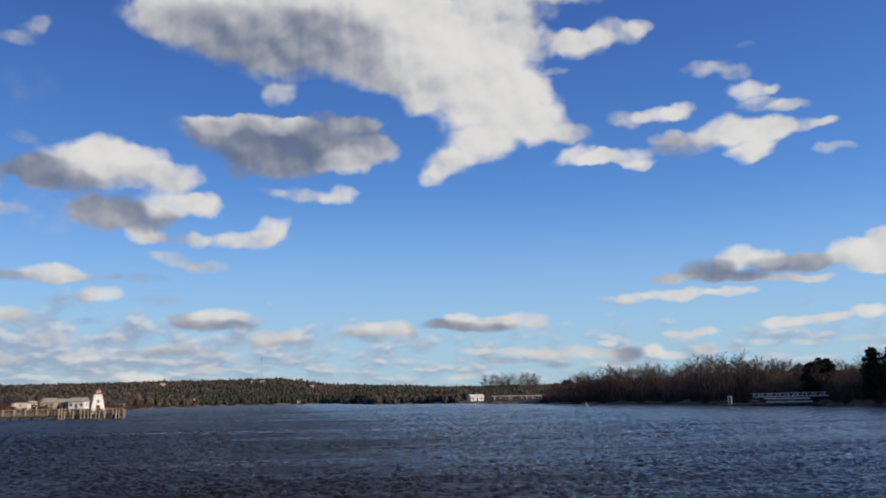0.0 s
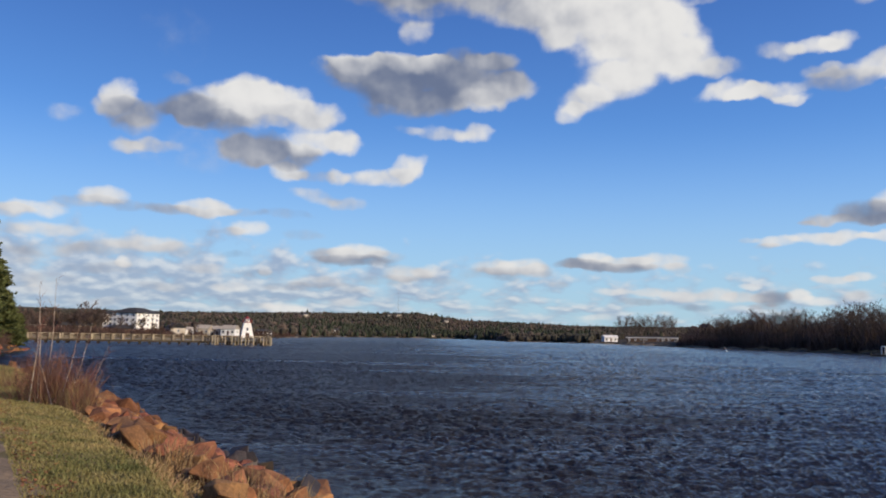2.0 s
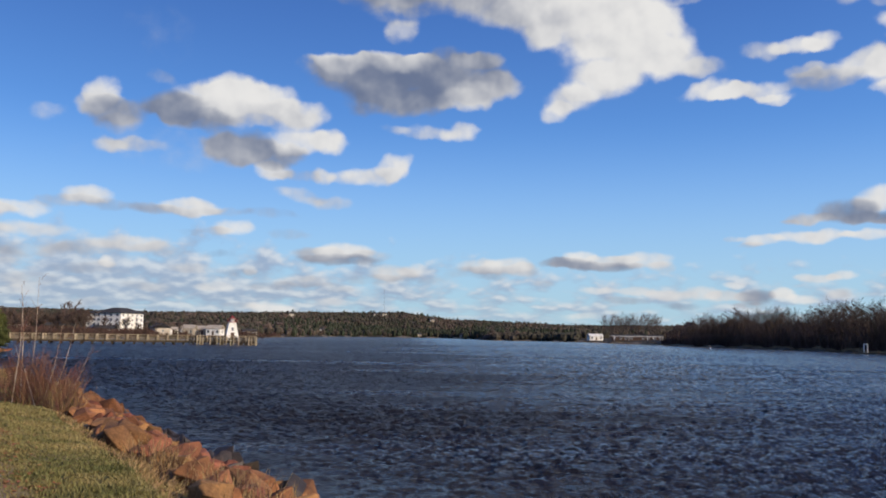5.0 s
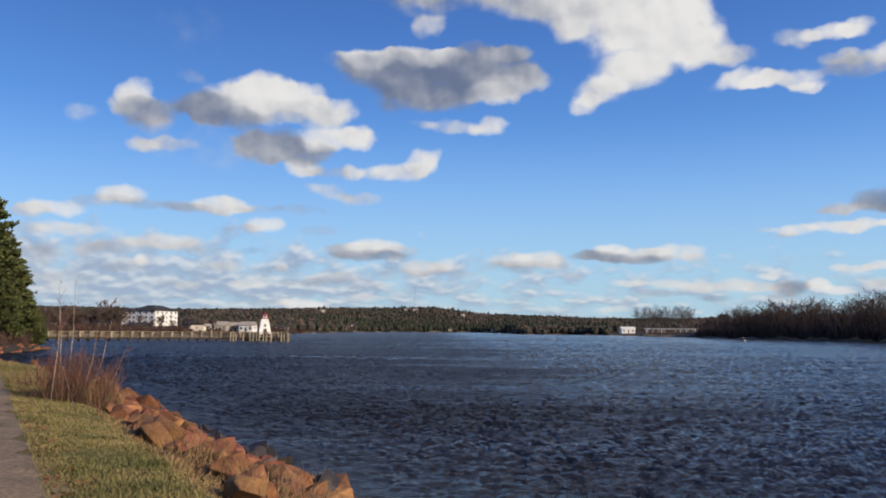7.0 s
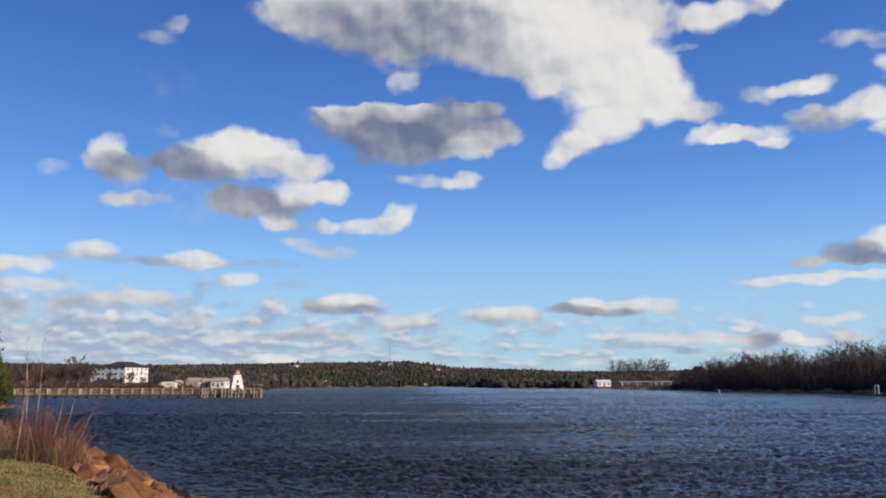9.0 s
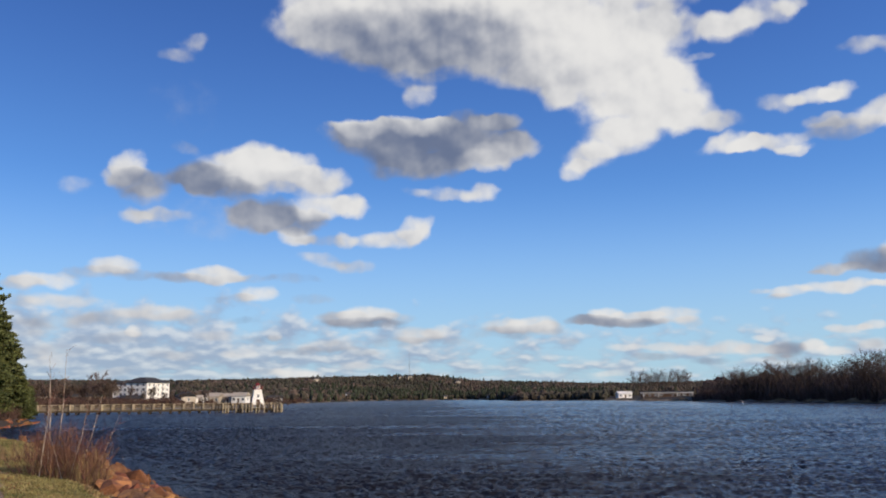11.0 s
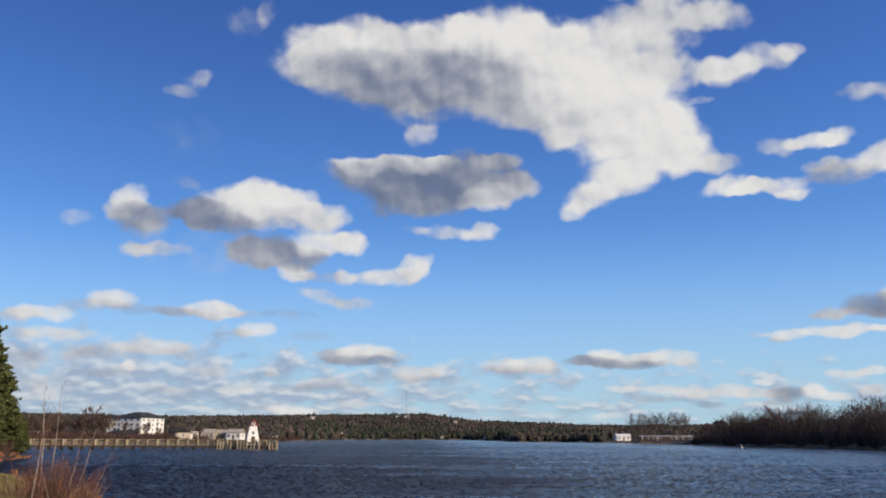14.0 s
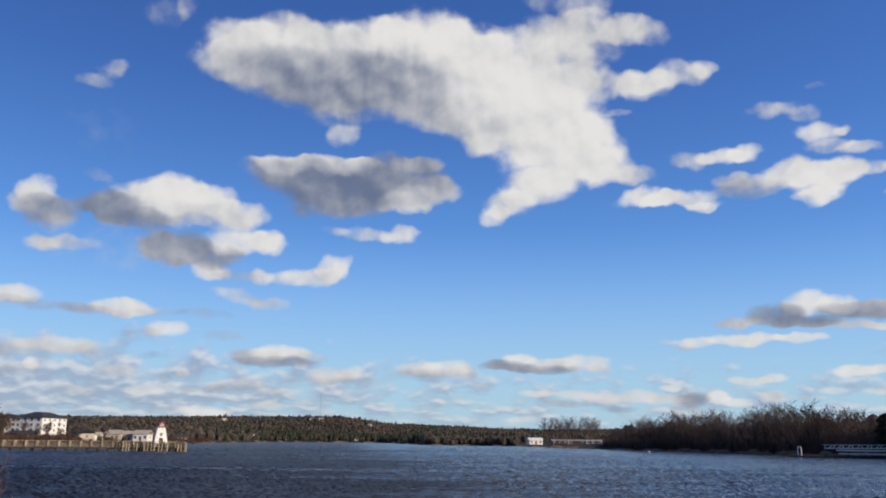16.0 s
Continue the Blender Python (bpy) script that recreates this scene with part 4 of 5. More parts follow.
# local x runs along the pier away from its end; the river side that faces the path is +y
part("deck", boxed(0, -4.2, 0.95, PLEN, 0, 1.12), M_PIER, pier)
part("fascia", boxed(0, 0.003, 0.80, PLEN, 0.14, 1.10), M_PIER, pier, "weathered tan edge beam")
# added dark strip: the shade below the deck, built as a box in pile colour
part("stringer", boxed(0, -0.42, 0.44, PLEN, -0.14, 0.946), M_PILE, pier, "dark strip standing in for the shade under the deck")
part("platform", boxed(-0.2, -10.5, 0.95, 14.0, -4.21, 1.12), M_PIER, pier)
post_me = finish(boxed(-0.19, -0.11, 0, 0.17, 0.11, 1.30, bevel=0.015), "post", M_RAIL)
board_me = finish(boxed(0, -0.03, -0.10, 2.32, 0.03, 0.10), "board", M_PIER)
cap_me = finish(boxed(0, -0.14, -0.06, 2.32, 0.14, 0.06), "cap_rail", M_RAIL)
pile_me = rods("pile", [(Vector((0, 0, -2.2)), Vector((0.03, 0.02, 0.96)), 0.24, 0.22)], M_PILE, 8)
tall_me = rods("fender_pile", [(Vector((0, 0, -2.2)), Vector((0.04, 0.0, 2.1)), 0.17, 0.15)], M_RAIL, 8)
outer_me = finish(boxed(-0.10, -0.07, 0.72, 0.10, 0.07, 2.36, bevel=0.015), "outer_post", M_PILE)
prng = random.Random(3)


def under(name, me, parent, m):
    ob = new(name, me)
    ob.parent = parent
    ob.matrix_basis = m
    return ob


x = 0.1
while x < PLEN - 2.4:
    for y in (-0.06, -4.1):
        under("post", post_me, pier, pose(x, y + (0.17 if y > -1 else 0.0), 0.98, prng.uniform(-1, 1), prng.uniform(-1, 1)))
        under("cap_rail", cap_me, pier, pose(x, y, 2.27, 0, prng.uniform(-.3, .3)))
        for z in (1.38, 1.78):
            under("board", board_me, pier, pose(x, y + 0.12, z, 0, prng.uniform(-.4, .4)))
    under("outer_post", outer_me, pier, pose(x + 0.4, 0.22, 0.0, 0, prng.uniform(-.8, .8)))
    x += 2.34
x = 1.0
while x < PLEN:
    for y in (-0.5, -2.1, -3.8):
        under("pile", pile_me, pier, pose(x + prng.uniform(-.2, .2), y, 0))
    under("cross_beam", finish(boxed(-0.16, -4.0, 0.55, 0.16, -0.02, 0.949), "cross_beam", M_PILE), pier, pose(x, 0, 0))
    x += 2.34
dark_me = rods("fender_pile", [(Vector((0, 0, -2.2)), Vector((0.03, 0.02, 1.9)), 0.16, 0.14)], M_PILE, 8)
x = 0.0
while x < 16.5:
    under("fender_pile", prng.choice((tall_me, tall_me, dark_me)), pier, pose(x, 0.34 + prng.uniform(-.04, .04), prng.uniform(-.25, .15), prng.uniform(-1.5, 1.5), prng.uniform(-1.5, 1.5), prng.uniform(0, 90)))
    x += prng.uniform(0.55, 1.05)
for y in np.arange(-10.2, 0.3, 1.1):
    under("fender_pile", tall_me, pier, pose(-0.42, float(y), prng.uniform(-.2, .2), 0, 0, prng.uniform(0, 90)))
for y in (-6.5, -9.5):
    for xx in (1.5, 5.5, 9.5, 13):
        under("pile", pile_me, pier, pose(xx, y, 0))
# pale walkway slab where the pier meets the land
part("landing", boxed(PLEN - 16, -4.3, 1.125, PLEN, 0.15, 1.30), M_CONCRETE, pier, "pale concrete landing slab")


# ---- lighthouse ----
def lighthouse():
    p = at(-11.86, 224.5)
    ob = thing("lighthouse", pose(p.x, p.y, 1.12, 0, 0, 20), "small white square wooden lighthouse with a red lantern on the pier", "lighthouse")
    bm = bmesh.new()
    hs = [(1.72, 0), (1.70, 0.25), (0.88, 4.6)]
    rings = [[bm.verts.new((sx * r, sy * r, z)) for sx, sy in ((-1, -1), (1, -1), (1, 1), (-1, 1))] for r, z in hs]
    for a, b in zip(rings, rings[1:]):
        for i in range(4):
            bm.faces.new((a[i], a[(i + 1) % 4], b[(i + 1) % 4], b[i]))
    bm.faces.new(rings[-1])
    part("tower", bm, M_WHITE, ob)
    part("gallery", boxed(-1.12, -1.12, 4.6, 1.12, 1.12, 4.78, bevel=0.03), M_RED, ob, "red gallery deck")
    for sx in (-1.05, 0, 1.05):
        for sy in (-1.05, 0, 1.05):
            if sx or sy:
                part("baluster", boxed(sx - 0.04, sy - 0.04, 4.78, sx + 0.04, sy + 0.04, 5.3), M_RED, ob)
    for a in (-1.05, 1.05):
        part("handrail", boxed(-1.08, a - 0.03, 5.3, 1.08, a + 0.03, 5.36), M_RED, ob)
        part("handrail", boxed(a - 0.03, -1.08, 5.361, a + 0.03, 1.08, 5.42), M_RED, ob)
    bm = bmesh.new()
    bmesh.ops.create_cone(bm, cap_ends=True, segments=8, radius1=0.62, radius2=0.60, depth=0.85, matrix=Matrix.Translation((0, 0, 5.2)))
    part("lantern", bm, M_WHITE, ob, "white glazed lantern room")
    for i in range(4):
        w = i * math.pi / 2 + math.pi / 8
        m = Matrix.Rotation(w, 4, "Z")
        bm = boxed(0.575, -0.16, 5.02, 0.60, 0.16, 5.48)
        bmesh.ops.transform(bm, matrix=m, verts=bm.verts)
        part("lantern_pane", bm, M_GLASS, ob)
    bm = bmesh.new()
    bmesh.ops.create_cone(bm, cap_ends=True, segments=8, radius1=0.88, radius2=0.08, depth=0.62, matrix=Matrix.Translation((0, 0, 5.93)))
    part("roof", bm, M_RED, ob, "red conical roof")
    part("finial", rods("finial", [(Vector((0, 0, 6.2)), Vector((0, 0, 6.62)), 0.05, 0.02)], M_RED, 6), M_RED, ob)
    for face in (0, 90, 180, 270):
        for z, h, w in ((0.05, 2.0, 0.9), (2.5, 0.8, 0.5)):
            r = 1.70 - (1.70 - 0.88) * max(z + h * 0.5 - 0.25, 0) / 4.35
            bm = boxed(-w / 2, -0.05, z, w / 2, 0.05, z + h, bevel=0.01)
            tilt = Matrix.Rotation(radians(face), 4, "Z") @ Matrix.Translation((0, -r - 0.02, 0)) @ Matrix.Translation((0, 0, z + h / 2)) @ Matrix.Rotation(radians(-10.6), 4, "X") @ Matrix.Translation((0, 0, -z - h / 2))
            bmesh.ops.transform(bm, matrix=tilt, verts=bm.verts)
            part("door" if z < 1 else "window", bm, M_BRICK if z < 1 else M_GLASS, ob)


lighthouse()


# ---- buildings ----
def gable_house(az, d, wide, deep, wall_h, roof_h, turn, wall, roof, label, windows=3, storeys=1, base=None, category="house"):
    p = at(az, d)
    z = max(height(p.x, p.y), 1.6) if base is None else base
    ob = thing("house", pose(p.x, p.y, z - 0.15, 0, 0, -az + turn), label, category)
    body = bmesh.new()
    x, y = wide / 2, deep / 2
    box(body, -x, -y, 0, x, y, wall_h)
    part("wall", body, wall, ob)
    bm = bmesh.new()
    o = 0.4
    pts = [(-x - o, -y - o, wall_h), (x + o, -y - o, wall_h), (x + o, y + o, wall_h), (-x - o, y + o, wall_h), (-x - o, 0, wall_h + roof_h), (x + o, 0, wall_h + roof_h)]
    vs = [bm.verts.new(q) for q in pts] + [bm.verts.new((q[0], q[1], q[2] + 0.18)) for q in pts]
    for a in (0, 6):
        for f in ((0, 1, 5, 4), (2, 3, 4, 5), (0, 4, 3), (1, 2, 5)):
            bm.faces.new([vs[i + a] for i in f])
    for e in ((0, 1), (1, 2), (2, 3), (3, 0)):
        bm.faces.new((vs[e[0]], vs[e[1]], vs[e[1] + 6], vs[e[0] + 6]))
    part("roof", bm, roof, ob)
    sh = wall_h / storeys
    for k in range(storeys):
        for i in range(windows):
            cx = -x + wide * (i + 0.5) / windows
            ww, wh = min(1.2, wide / windows * 0.5), sh * 0.42
            z0 = k * sh + sh * 0.36
            if k == 0 and i == windows // 2:
                part("door", boxed(cx - 0.5, -y - 0.05, 0.15, cx + 0.5, -y + 0.02, 2.2), M_BRICK, ob)
                continue
            w = part("window", boxed(cx - ww / 2 - 0.1, -y - 0.06, z0 - 0.1, cx + ww / 2 + 0.1, -y + 0.02, z0 + wh + 0.1), M_WHITE, ob)
            part("pane", boxed(cx - ww / 2, -y - 0.08, z0, cx + ww / 2, -y - 0.062, z0 + wh), M_GLASS, w)
        w = part("window", boxed(x - 0.02, -0.6, k * sh + sh * 0.34, x + 0.06, 0.6, k * sh + sh * 0.8), M_WHITE, ob)
        part("pane", boxed(x + 0.062, -0.5, k * sh + sh * 0.38, x + 0.08, 0.5, k * sh + sh * 0.76), M_GLASS, w)
    return ob


def apartment(az, d, wide, deep, wall_h, roof_h, turn, label, cols, side_cols, balconies=True):
    p = at(az, d)
    z = height(p.x, p.y) - 0.2
    ob = thing("apartment_building", pose(p.x, p.y, z, 0, 0, -az + turn), label, "building")
    x, y = wide / 2, deep / 2
    part("wall", boxed(-x, -y, 0, x, y, wall_h), M_WHITE, ob)
    bm = bmesh.new()
    o, r = 0.6, min(x, y) * 0.75
    low = [bm.verts.new(q) for q in ((-x - o, -y - o, wall_h), (x + o, -y - o, wall_h), (x + o, y + o, wall_h), (-x - o, y + o, wall_h))]
    mid = [bm.verts.new((v.co.x, v.co.y, wall_h + 0.3)) for v in low]
    top = [bm.verts.new(q) for q in ((-x + r, -y + r, wall_h + roof_h), (x - r, -y + r, wall_h + roof_h), (x - r, y - r, wall_h + roof_h), (-x + r, y - r, wall_h + roof_h))]
    for a, b in ((low, mid), (mid, top)):
        for i in range(4):
            bm.faces.new((a[i], a[(i + 1) % 4], b[(i + 1) % 4], b[i]))
    bm.faces.new(low[::-1]), bm.faces.new(top)
    part("roof", bm, M_ROOF, ob)
    sh = wall_h / 4
    for k in range(4):
        for i in range(cols):
            cx = -x + wide * (i + 0.5) / cols
            w = part("window", boxed(cx - 0.75, -y - 0.06, k * sh + 0.75, cx + 0.75, -y + 0.02, k * sh + 2.15), M_WHITE, ob)
            part("pane", boxed(cx - 0.65, -y - 0.085, k * sh + 0.85, cx + 0.65, -y - 0.062, k * sh + 2.05), M_GLASS, w)
        for i in range(side_cols):
            cy = -y + deep * (i + 0.5) / side_cols
            w = part("window", boxed(x - 0.02, cy - 0.6, k * sh + 0.75, x + 0.06, cy + 0.6, k * sh + 2.05), M_WHITE, ob)
            part("pane", boxed(x + 0.062, cy - 0.5, k * sh + 0.85, x + 0.085, cy + 0.5, k * sh + 1.95), M_GLASS, w)
            if balconies and k and i % 2:
                b = part("balcony", boxed(x + 0.1, cy - 1.3, k * sh - 0.1, x + 1.3, cy + 1.3, k * sh + 0.08), M_CONCRETE, ob)
                part("railing", boxed(x + 1.25, cy - 1.3, k * sh + 0.081, x + 1.3, cy + 1.3, k * sh + 1.0), M_WHITE, b)
    return ob


apartment(-18.75, 452, 14.5, 17.5, 9.4, 2.8, -38, "white four-storey apartment building with a dark hip roof", 4, 5)
apartment(-20.15, 475, 6.0, 8.0, 9.0, 1.6, -30, "narrow white wing of an apartment block with dark roof", 2, 2, False)
gable_house(-16.35, 430, 6.5, 7.5, 3.2, 2.2, -62, M_CREAM, M_ROOF, "cream gabled house near the shore behind the pier", 3)
gable_house(-15.55, 440, 8.0, 5.5, 2.6, 1.2, 10, M_WHITE, M_CREAM, "low white cottage near the shore", 3)
gable_house(-14.55, 445, 6.5, 6.5, 3.1, 1.9, -20, M_CREAM, M_CREAM, "cream bungalow with a pale roof near the shore", 3)
gable_house(-13.75, 448, 5.5, 6.5, 2.9, 1.7, -20, M_CREAM, M_CREAM, "tan bungalow with a pale roof near the shore", 2)
gable_house(-12.9, 440, 7.0, 7.0, 3.2, 1.8, -20, M_WHITE, M_CREAM, "white bungalow with a pale roof near the shore", 3)
gable_house(-10.75, 545, 8.5, 6.0, 2.2, 1.4, 10, M_WHITE, M_ROOF, "small white house on the inlet shore", 3)
gable_house(-19.6, 420, 9.0, 6.0, 2.2, 1.6, -20, M_BRICK, M_ROOF, "dark low shed in front of the apartments", 3)
gable_house(-22.4, 425, 14.0, 7.0, 2.6, 1.5, 5, M_BRICK, M_ROOF, "long brown building behind the pier", 5)
gable_house(-24.6, 420, 9.0, 7.0, 2.6, 1.8, 25, M_CREAM, M_BRICK, "tan house with a brown roof behind bare trees", 3)
gable_house(-6.05, 885, 5.0, 5.0, 3.0, 1.8, 20, M_WHITE, M_ROOF, "small white house on the distant shore", 2)
gable_house(-5.7, 892, 4.0, 4.0, 2.2, 1.4, 20, M_WHITE, M_ROOF, "tiny white outbuilding on the distant shore", 2)
for az, d, w in ((3.4, 880, 4.5), (4.1, 845, 5.0), (4.75, 800, 4.0), (2.6, 985, 5.5), (-3.0, 960, 5.0), (0.4, 985, 6.0)):
    gable_house(az, d, w, 4.5, 2.4, 1.5, 15, M_CREAM, M_ROOF, "small pale cottage on the distant shore", 2)
for az, d, w in ((-2.5, 1330, 7.0), (-1.9, 1350, 7.0), (1.3, 1300, 7.0), (-8.1, 1200, 7.0)):
    gable_house(az, d, w, 6.0, 5.5, 2.5, 20, M_CREAM, M_ROOF, "pale house among trees on the distant hill", 2, 2)


# white boathouse and long low house on the low shore
gable_house(12.2, 585, 9.2, 6.0, 2.9, 1.4, 18, M_WHITE, M_WHITE, "white boathouse with a shallow roof at the waterline", 3)
low_house = gable_house(14.9, 545, 31.0, 8.0, 2.5, 1.0, 4, M_BRICK, M_ROOF, "long low dark building with a white eave band", 9)
part("eave_band", boxed(-15.9, -4.47, 2.45, 15.9, -4.405, 2.78), M_WHITE, low_house, "pale eave band")
for k in (-14, -5, 6, 9.5, 15):
    part("porch_post", boxed(k - 0.16, -4.40, 0, k + 0.16, -4.1, 2.45), M_WHITE, low_house)

# lattice mast on the hill
p = at(-1.92, 1490)
mast_z = height(p.x, p.y)
mast = thing("radio_mast", pose(p.x, p.y, mast_z), "thin grey lattice radio mast on the hilltop", "mast")
for sx, sy in ((-.5, -.4), (.5, -.4), (0, .5)):
    part("leg", rods("leg", [(Vector((sx, sy, -0.5)), Vector((sx * 0.4, sy * 0.4, 45)), 0.08, 0.05)], M_STEEL, 4), M_STEEL, mast)
for k in range(14):
    part("brace", rods("brace", [(Vector((-.5, -.4, 3 * k)) * 1.0, Vector((.42, -.35, 3 * k + 3)), 0.05, 0.05)], M_STEEL, 3), M_STEEL, mast)

# utility pole at the end of the woods
p = at(17.05, 440)
pole = thing("utility_pole", pose(p.x, p.y, height(p.x, p.y), 0, 0, 20), "brown wooden utility pole at the woods' edge", "pole")
part("shaft", rods("shaft", [(Vector((0, 0, -0.4)), Vector((0, 0, 9.0)), 0.17, 0.11)], M_PILE, 8), M_PILE, pole)
part("crossarm", boxed(-1.0, -0.17, 8.2, 1.0, -0.115, 8.35), M_PILE, pole)

# leaning white channel marker in the river
p = at(19.55, 300)
marker = thing("channel_marker", pose(p.x, p.y, 0, 0, -28, -20), "leaning white spar marker standing in the river", "marker")
part("spar", rods("spar", [(Vector((0, 0, -2.0)), Vector((0, 0, 1.5)), 0.14, 0.10)], M_WHITE, 8), M_WHITE, marker)
part("band", rods("band", [(Vector((0, 0, 1.0)), Vector((0, 0, 1.25)), 0.13, 0.125)], M_RED, 8), M_RED, marker)


# ---- floating dock and gangway on the right-hand shore ----
D0, D1 = at(27.75, 262.0), at(34.3, 259.0)
dv = (D1 - D0).normalized()
dyaw = math.degrees(math.atan2(dv.y, dv.x))
dlen = (D1 - D0).length
dock = thing("floating_dock", pose(D0.x, D0.y, 0, 0, 0, dyaw), "low dark floating dock with pale edges along the shore", "dock")
for k in range(5):
    part("float", boxed(dlen * k / 5 + 0.05, -1.6, -0.25, dlen * (k + 1) / 5 - 0.05, 1.6, 0.30, bevel=0.04), M_PILE, dock)
    part("decking", boxed(dlen * k / 5 + 0.05, -1.65, 0.304, dlen * (k + 1) / 5 - 0.05, 1.65, 0.42), M_PIER, dock)
for k in (0.4, 6.5, 13.0):
    part("mooring_pile", rods("mooring_pile", [(Vector((k, -1.85, -2)), Vector((k, -1.85, 1.0)), 0.14, 0.13)], M_PILE, 8), M_PILE, dock)

arch_p = D0 + dv * 3.2
arch = thing("dock_frame", pose(arch_p.x, arch_p.y, 0.42, 0, 0, dyaw), "white square frame standing on the dock", "frame")
for sx in (-0.42, 0.42):
    part("upright", boxed(sx - 0.13, -0.15, 0, sx + 0.13, 0.15, 2.1, bevel=0.02), M_WHITE, arch)
part("lintel", boxed(-0.55, -0.15, 2.104, 0.55, 0.15, 2.4, bevel=0.02), M_WHITE, arch)

gp = at(29.85, 256.5)
gangway = thing("gangway", pose(gp.x, gp.y, 2.3, 0, -0.6, dyaw), "pale metal truss gangway laid over stacked floats", "gangway")
GL = 19.3
for y in (-0.8, 0.8):
    part("bottom_chord", boxed(0, y - 0.09, 0, GL, y + 0.09, 0.18), M_GREYDECK, gangway)
    part("top_chord", boxed(-0.6, y - 0.09, 0.95, GL - 0.3, y + 0.09, 1.10), M_GREYDECK, gangway)
    for k in range(17):
        a = Vector((k * GL / 17, y, 0.15))
        part("lattice", rods("lattice", [(a, a + Vector(((0.57 if k % 2 else -0.0) + 0.28, 0, 0.85)), 0.06, 0.06)], M_GREYDECK, 4), M_GREYDECK, gangway)
part("walkway", boxed(0.1, -0.7, 0.184, GL - 0.1, 0.7, 0.24), M_GREYDECK, gangway)

for row, (z0, off, n) in enumerate(((0.42, 3.4, 4), (1.30, 2.9, 4))):
    for k in range(n):
        q = gp + dv * (off + k * 2.95)
        fl = thing("stacked_float", pose(q.x, q.y, z0, 0, 0, dyaw), "pale concrete pontoon stacked on the dock", "pontoon", "stacked pontoons")
        part("slab", boxed(0, -1.2, 0.42, 2.86, 1.2, 0.85, bevel=0.03), M_CONCRETE, fl)
        for xx in (0.25, 2.1):
            part("block", boxed(xx, -1.1, 0.0, xx + 0.5, 1.1, 0.416), M_PILE, fl)

# ---- shrub with pale stems on the near bank ----
def twigs(name, n, mat, seed, spread, tall, thick, lean=0.28, kids=5, cut=0.0):
    rnd = random.Random(seed)
    sticks = []
    for _ in range(n):
        a = Vector((rnd.gauss(0, spread * 0.35), rnd.gauss(0, spread * 0.35), -0.12))
        way = Vector((a.x / spread * 0.45 + rnd.gauss(0, lean), a.y / spread * 0.45 + rnd.gauss(0, lean), 1)).normalized()
        h = tall * rnd.uniform(0.45, 1.1)
        b = a + way * h * 0.5
        c = b + (way + Vector((rnd.gauss(0, .12), rnd.gauss(0, .12), .15))).normalized() * h * 0.5
        sticks += [(a, b, thick, thick * 0.75), (b, c, thick * 0.75, thick * 0.35)]
        for _ in range(kids):
            f = rnd.uniform(0.25 + cut, 1)
            p = a.lerp(b, f * 2) if f < .5 else b.lerp(c, f * 2 - 1)
            e = p + (way + Vector((rnd.gauss(0, .5), rnd.gauss(0, .5), .2))).normalized() * h * rnd.uniform(.12, .34)
            sticks.append((p, e, thick * 0.5, thick * 0.25))
    return rods(name, sticks, mat, 3)


def bank_pose(az, d, sink=0.0):
    p = at(az, d)
    return pose(p.x, p.y, height(p.x, p.y) - sink)


bush = thing("shrub", bank_pose(-23.4, 22.0), "leafless red-twigged shrub on the bank above the rocks", "shrub")
part("branchwork", twigs("branchwork", 230, M_REDTWIG, 1, 1.0, 1.12, 0.006, lean=0.26, kids=12), M_REDTWIG, bush)
tagged(part("base_litter", twigs("base_litter", 120, M_STRAW, 2, 1.1, 0.45, 0.008, kids=3), M_STRAW, bush, "dry grass round the stems"), kind="stuff")
saplings = ((-24.55, 21.6, 2.3, 3), (-24.1, 22.0, 2.75, -2), (-23.7, 22.6, 2.95, 4), (-22.9, 21.8, 1.9, 12), (-22.5, 22.2, 2.05, 15), (-21.9, 22.0, 1.7, 24), (-23.3, 21.4, 1.5, -22))
for i, (az, d, tall, lean) in enumerate(saplings):
    rnd = random.Random(60 + i)
    ob = thing("sapling", bank_pose(az, d) @ pose(0, 0, 0, rnd.uniform(-4, 4), lean, 0), "thin pale birch sapling without leaves", "sapling", "saplings in the shrub")
    sticks = [(Vector((0, 0, -0.1)), Vector((0.03, 0, tall * 0.5)), 0.011, 0.008), (Vector((0.03, 0.02, tall * 0.5)), Vector((-0.04, 0.02, tall)), 0.008, 0.003)]
    part("stem", rods("stem", sticks, M_PALE, 5), M_PALE, ob)
    tw = []
    for _ in range(18):
        f = rnd.uniform(0.4, 1.0)
        a = Vector((0.02, 0, tall * f))
        tw.append((a, a + Vector((rnd.gauss(0, .2), rnd.gauss(0, .2), rnd.uniform(.15, .45))) * (1.25 - f) * 1.2, 0.0045, 0.002))
    tagged(part("side_growth", rods("side_growth", tw, M_REDTWIG, 3), M_REDTWIG, ob), kind="stuff")
dry = thing("dry_shrub", bank_pose(-21.75, 21.3), "tan dried stalks of a dead shrub beside the rocks", "shrub")
part("stalk_clump", twigs("stalk_clump", 120, M_STRAW, 5, 0.40, 0.85, 0.006, lean=0.13, kids=5), M_STRAW, dry)
part("dark_brushwood", twigs("dark_brushwood", 60, M_REDTWIG, 6, 0.5, 1.05, 0.009, lean=0.15, kids=5), M_REDTWIG, dry)
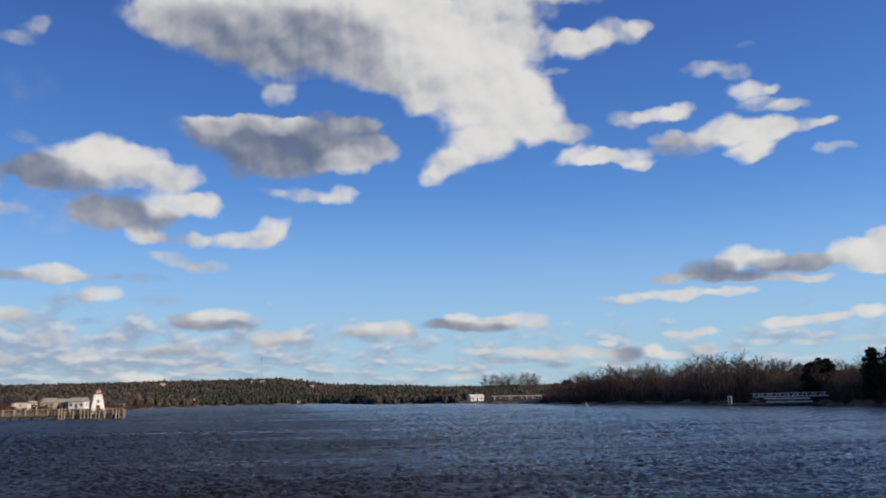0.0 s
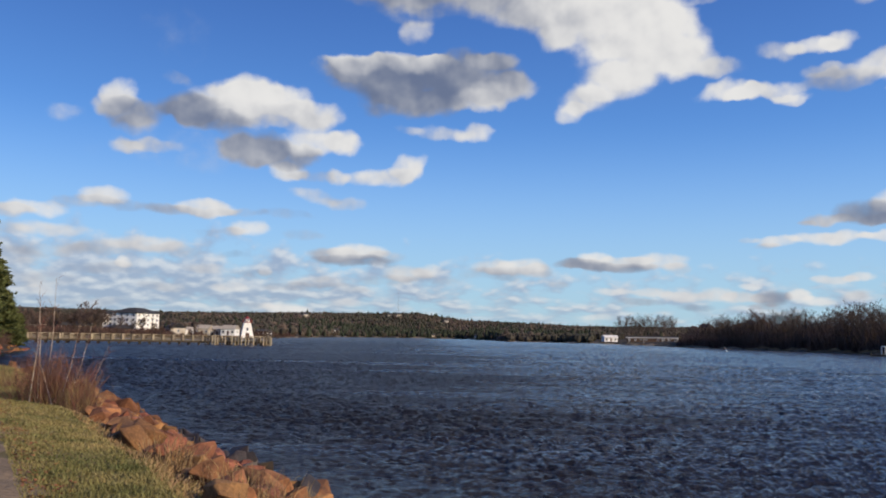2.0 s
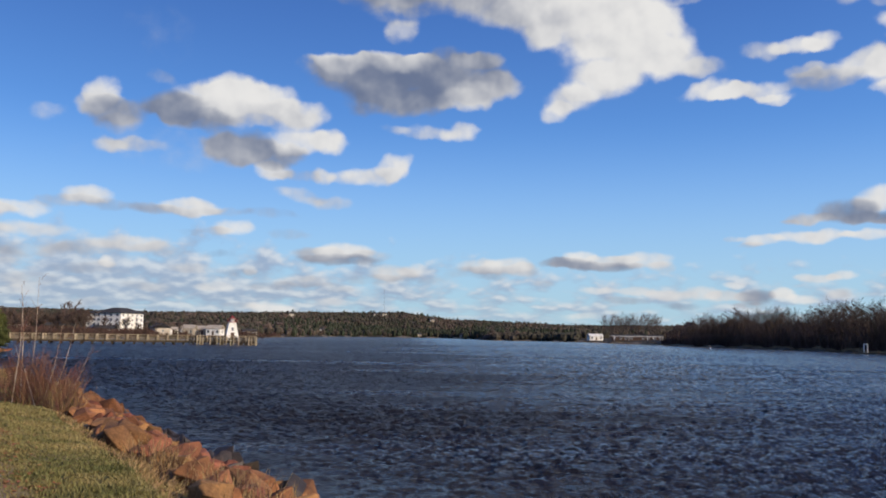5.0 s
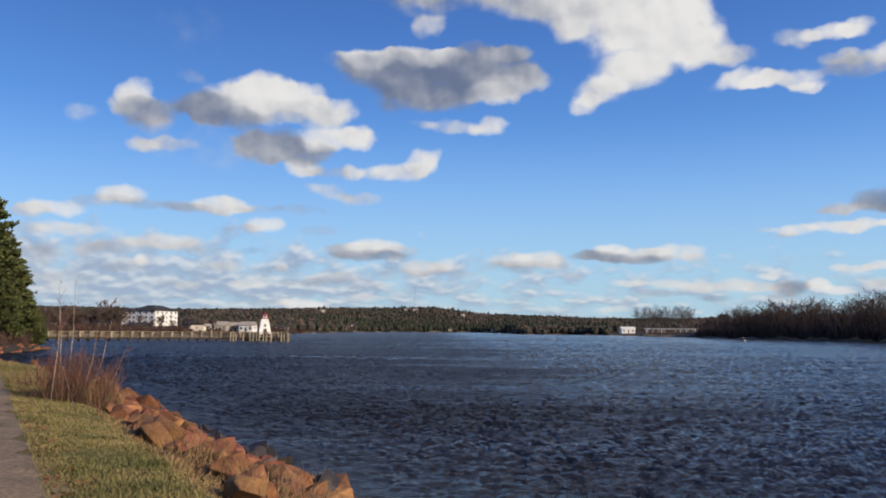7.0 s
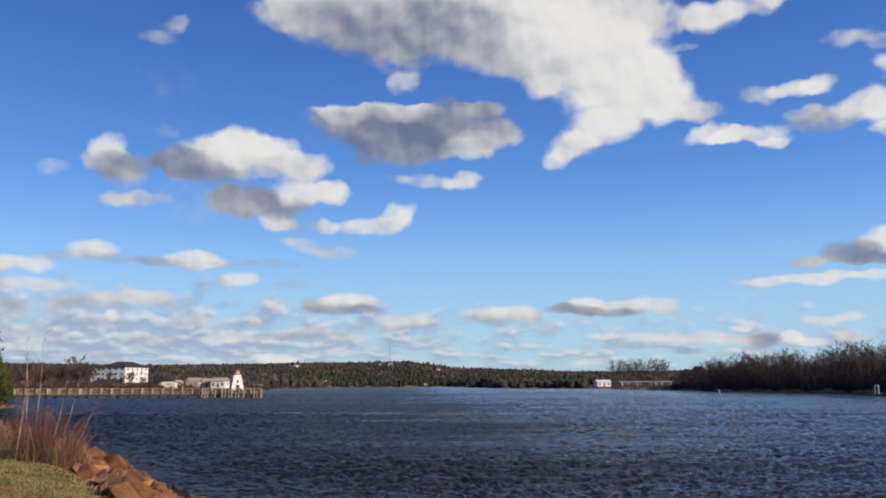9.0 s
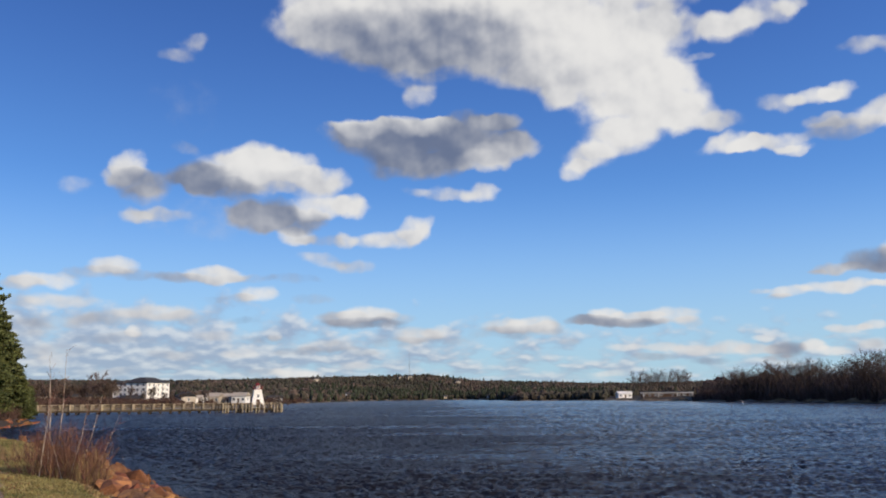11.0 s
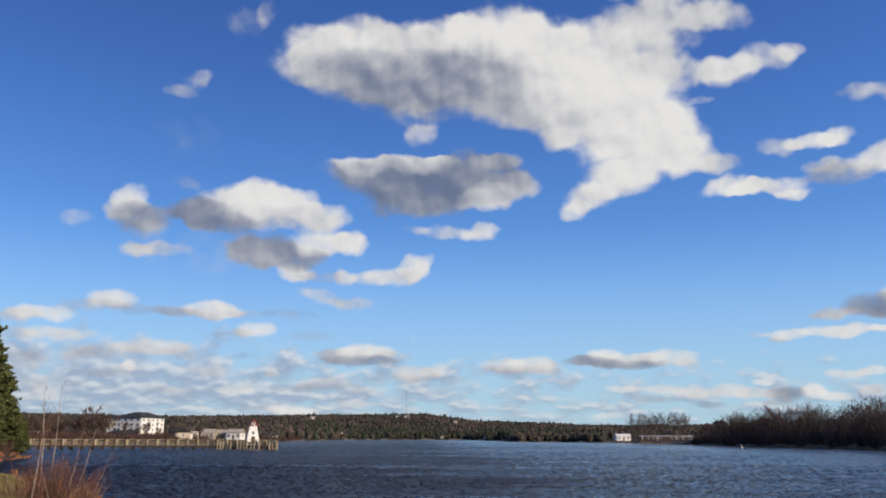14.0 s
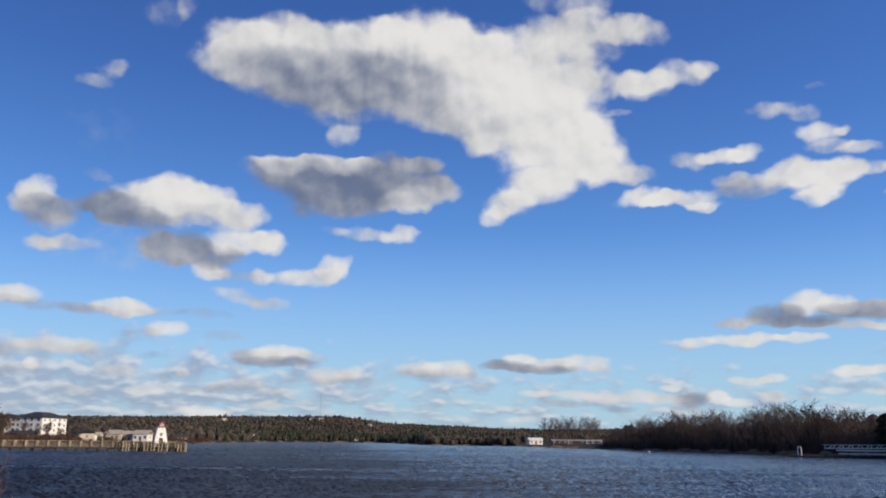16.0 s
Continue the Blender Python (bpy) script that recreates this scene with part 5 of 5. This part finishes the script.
for az, d, r, h, seed in ((-16.6, 13.2, 0.55, 0.55, 7), (-14.4, 11.6, 0.5, 0.5, 8), (-12.2, 10.6, 0.6, 0.6, 9), (-18.3, 15.5, 0.5, 0.45, 10), (-25.4, 27.0, 0.8, 0.8, 11), (-9.6, 9.7, 0.6, 0.6, 12)):
    w = thing("dry_weed", bank_pose(az, d), "dry brown weeds at the top of the rocks", "weeds", "weeds along the bank")
    tagged(part("stalk_clump", twigs("stalk_clump", 110, M_STRAW, seed, r, h, 0.006, lean=0.35, kids=3), M_STRAW, w), kind="stuff")
    tagged(part("dark_brushwood", twigs("dark_brushwood", 60, M_BROWNBRUSH, seed + 20, r, h * 0.9, 0.006, lean=0.35, kids=4), M_BROWNBRUSH, w), kind="stuff")


# ---- turf: uncountable blades ----
def turf(name, label, n, qlo, qhi, slo, shi, tall, mat, seed, lean=0.5):
    r = np.random.RandomState(seed)
    s = slo * (shi / slo) ** r.rand(n)
    q = qlo + (qhi - qlo) * r.rand(n)
    q = np.where(s > 42, q - 0.02 * (s - 42) ** 2, q)
    x, y = s * UX + q * NX, s * UY + q * NY
    z = land(x, y) - 0.01
    clump = 0.6 + 0.8 * (np.sin(x * 2.1 + 1.7 * np.sin(y * 1.3)) * np.sin(y * 1.9 + 1.1 * np.sin(x * 1.7)) * 0.5 + 0.5)
    h = tall * clump * r.uniform(0.5, 1.3, n)
    a = r.uniform(0, 6.283, n)
    w = 0.006 + 0.0007 * np.hypot(x, y)
    lx, ly = r.normal(0, lean, n) * h, r.normal(0, lean, n) * h
    v = np.empty((n * 3, 3))
    v[0::3] = np.stack([x - w * np.cos(a), y - w * np.sin(a), z], 1)
    v[1::3] = np.stack([x + w * np.cos(a), y + w * np.sin(a), z], 1)
    v[2::3] = np.stack([x + lx, y + ly, z + h], 1)
    f = np.arange(n * 3).reshape(-1, 3)
    me = bpy.data.meshes.new(name)
    me.from_pydata(v.tolist(), [], f.tolist())
    me.materials.append(mat)
    return tagged(new(name, me), label, "grass", kind="stuff")


turf("grass", "short yellow-green winter grass beside the path", 80000, 0.6, 2.5, 5.5, 62, 0.05, M_BLADE, 1)
turf("grass", "short dry grass on the landward side of the path", 22000, -9.0, -2.1, 14, 62, 0.06, M_BLADE, 2)
turf("straw_fringe", "pale dead grass hanging over the rocks", 6500, 2.1, 2.6, 5.5, 50, 0.09, M_STRAW, 3, 0.8)

# fallen leaves by the path edge
M_LEAF = material("fallen_leaves", (0.26, 0.10, 0.045), 0.8, second=(0.18, 0.085, 0.04), scale=3, fine=30, bump=0.0, island=0.4)
lr = random.Random(9)
lv, lf = [], []
for _ in range(1000):
    s = 5.5 * (40 / 5.5) ** lr.random()
    q = 0.65 + abs(lr.gauss(0, 0.28))
    c = Vector((s * UX + q * NX, s * UY + q * NY, 0))
    c.z = height(c.x, c.y) + 0.03
    w, r = lr.uniform(0, 6.28), lr.uniform(0.015, 0.035)
    k = len(lv)
    for i in range(4):
        lv.append(c + Vector((r * math.cos(w + i * 1.57), r * 0.7 * math.sin(w + i * 1.57), lr.uniform(-.012, .012))))
    lf.append((k, k + 1, k + 2, k + 3))
tagged(new("fallen_leaves", mesh_of("fallen_leaves", lv, lf, M_LEAF)), "scattered red-brown fallen leaves on the grass edge", "leaves", kind="stuff")

# rocks and brush along the foot of the far point
rr = random.Random(17)
for s in np.arange(108.0, 160.0, 1.15):
    for k in range(2):
        if rr.random() < 0.45:
            continue
        edge = float(table(s, BANK))
        q = edge - 1.6 + 1.5 * k + rr.uniform(-.4, .4)
        x, y = s * UX + q * NX, s * UY + q * NY
        size = rr.uniform(0.5, 1.1)
        ob = new("rock", rr.choice(ROCKS))
        ob.matrix_world = pose(x, y, max(height(x, y), -0.1) + size * 0.08, rr.uniform(-25, 25), rr.uniform(-25, 25), rr.uniform(0, 360)) @ Matrix.Diagonal((size, size, size, 1))
        tagged(ob, "red-brown boulder at the foot of the point", "rock", "riprap below the pines")
rnd = random.Random(23)
bv, bf = [], []
for _ in range(420):
    s = rnd.uniform(108, 160)
    q = float(table(s, BANK)) - rnd.uniform(2.2, 6.5)
    c = Vector((s * UX + q * NX, s * UY + q * NY, 0))
    c.z = height(c.x, c.y) - 0.1
    h = rnd.uniform(0.5, 1.9)
    for _ in range(9):
        p = c + Vector((rnd.gauss(0, .35), rnd.gauss(0, .35), 0))
        rod(bv, bf, p, p + Vector((rnd.gauss(0, .3), rnd.gauss(0, .3), 1)) * h, 0.03, 0.012, 3)
tagged(new("point_brush", mesh_of("point_brush", bv, bf, M_BROWNBRUSH)), "brown leafless brush under the pines", "shrubs", kind="stuff")
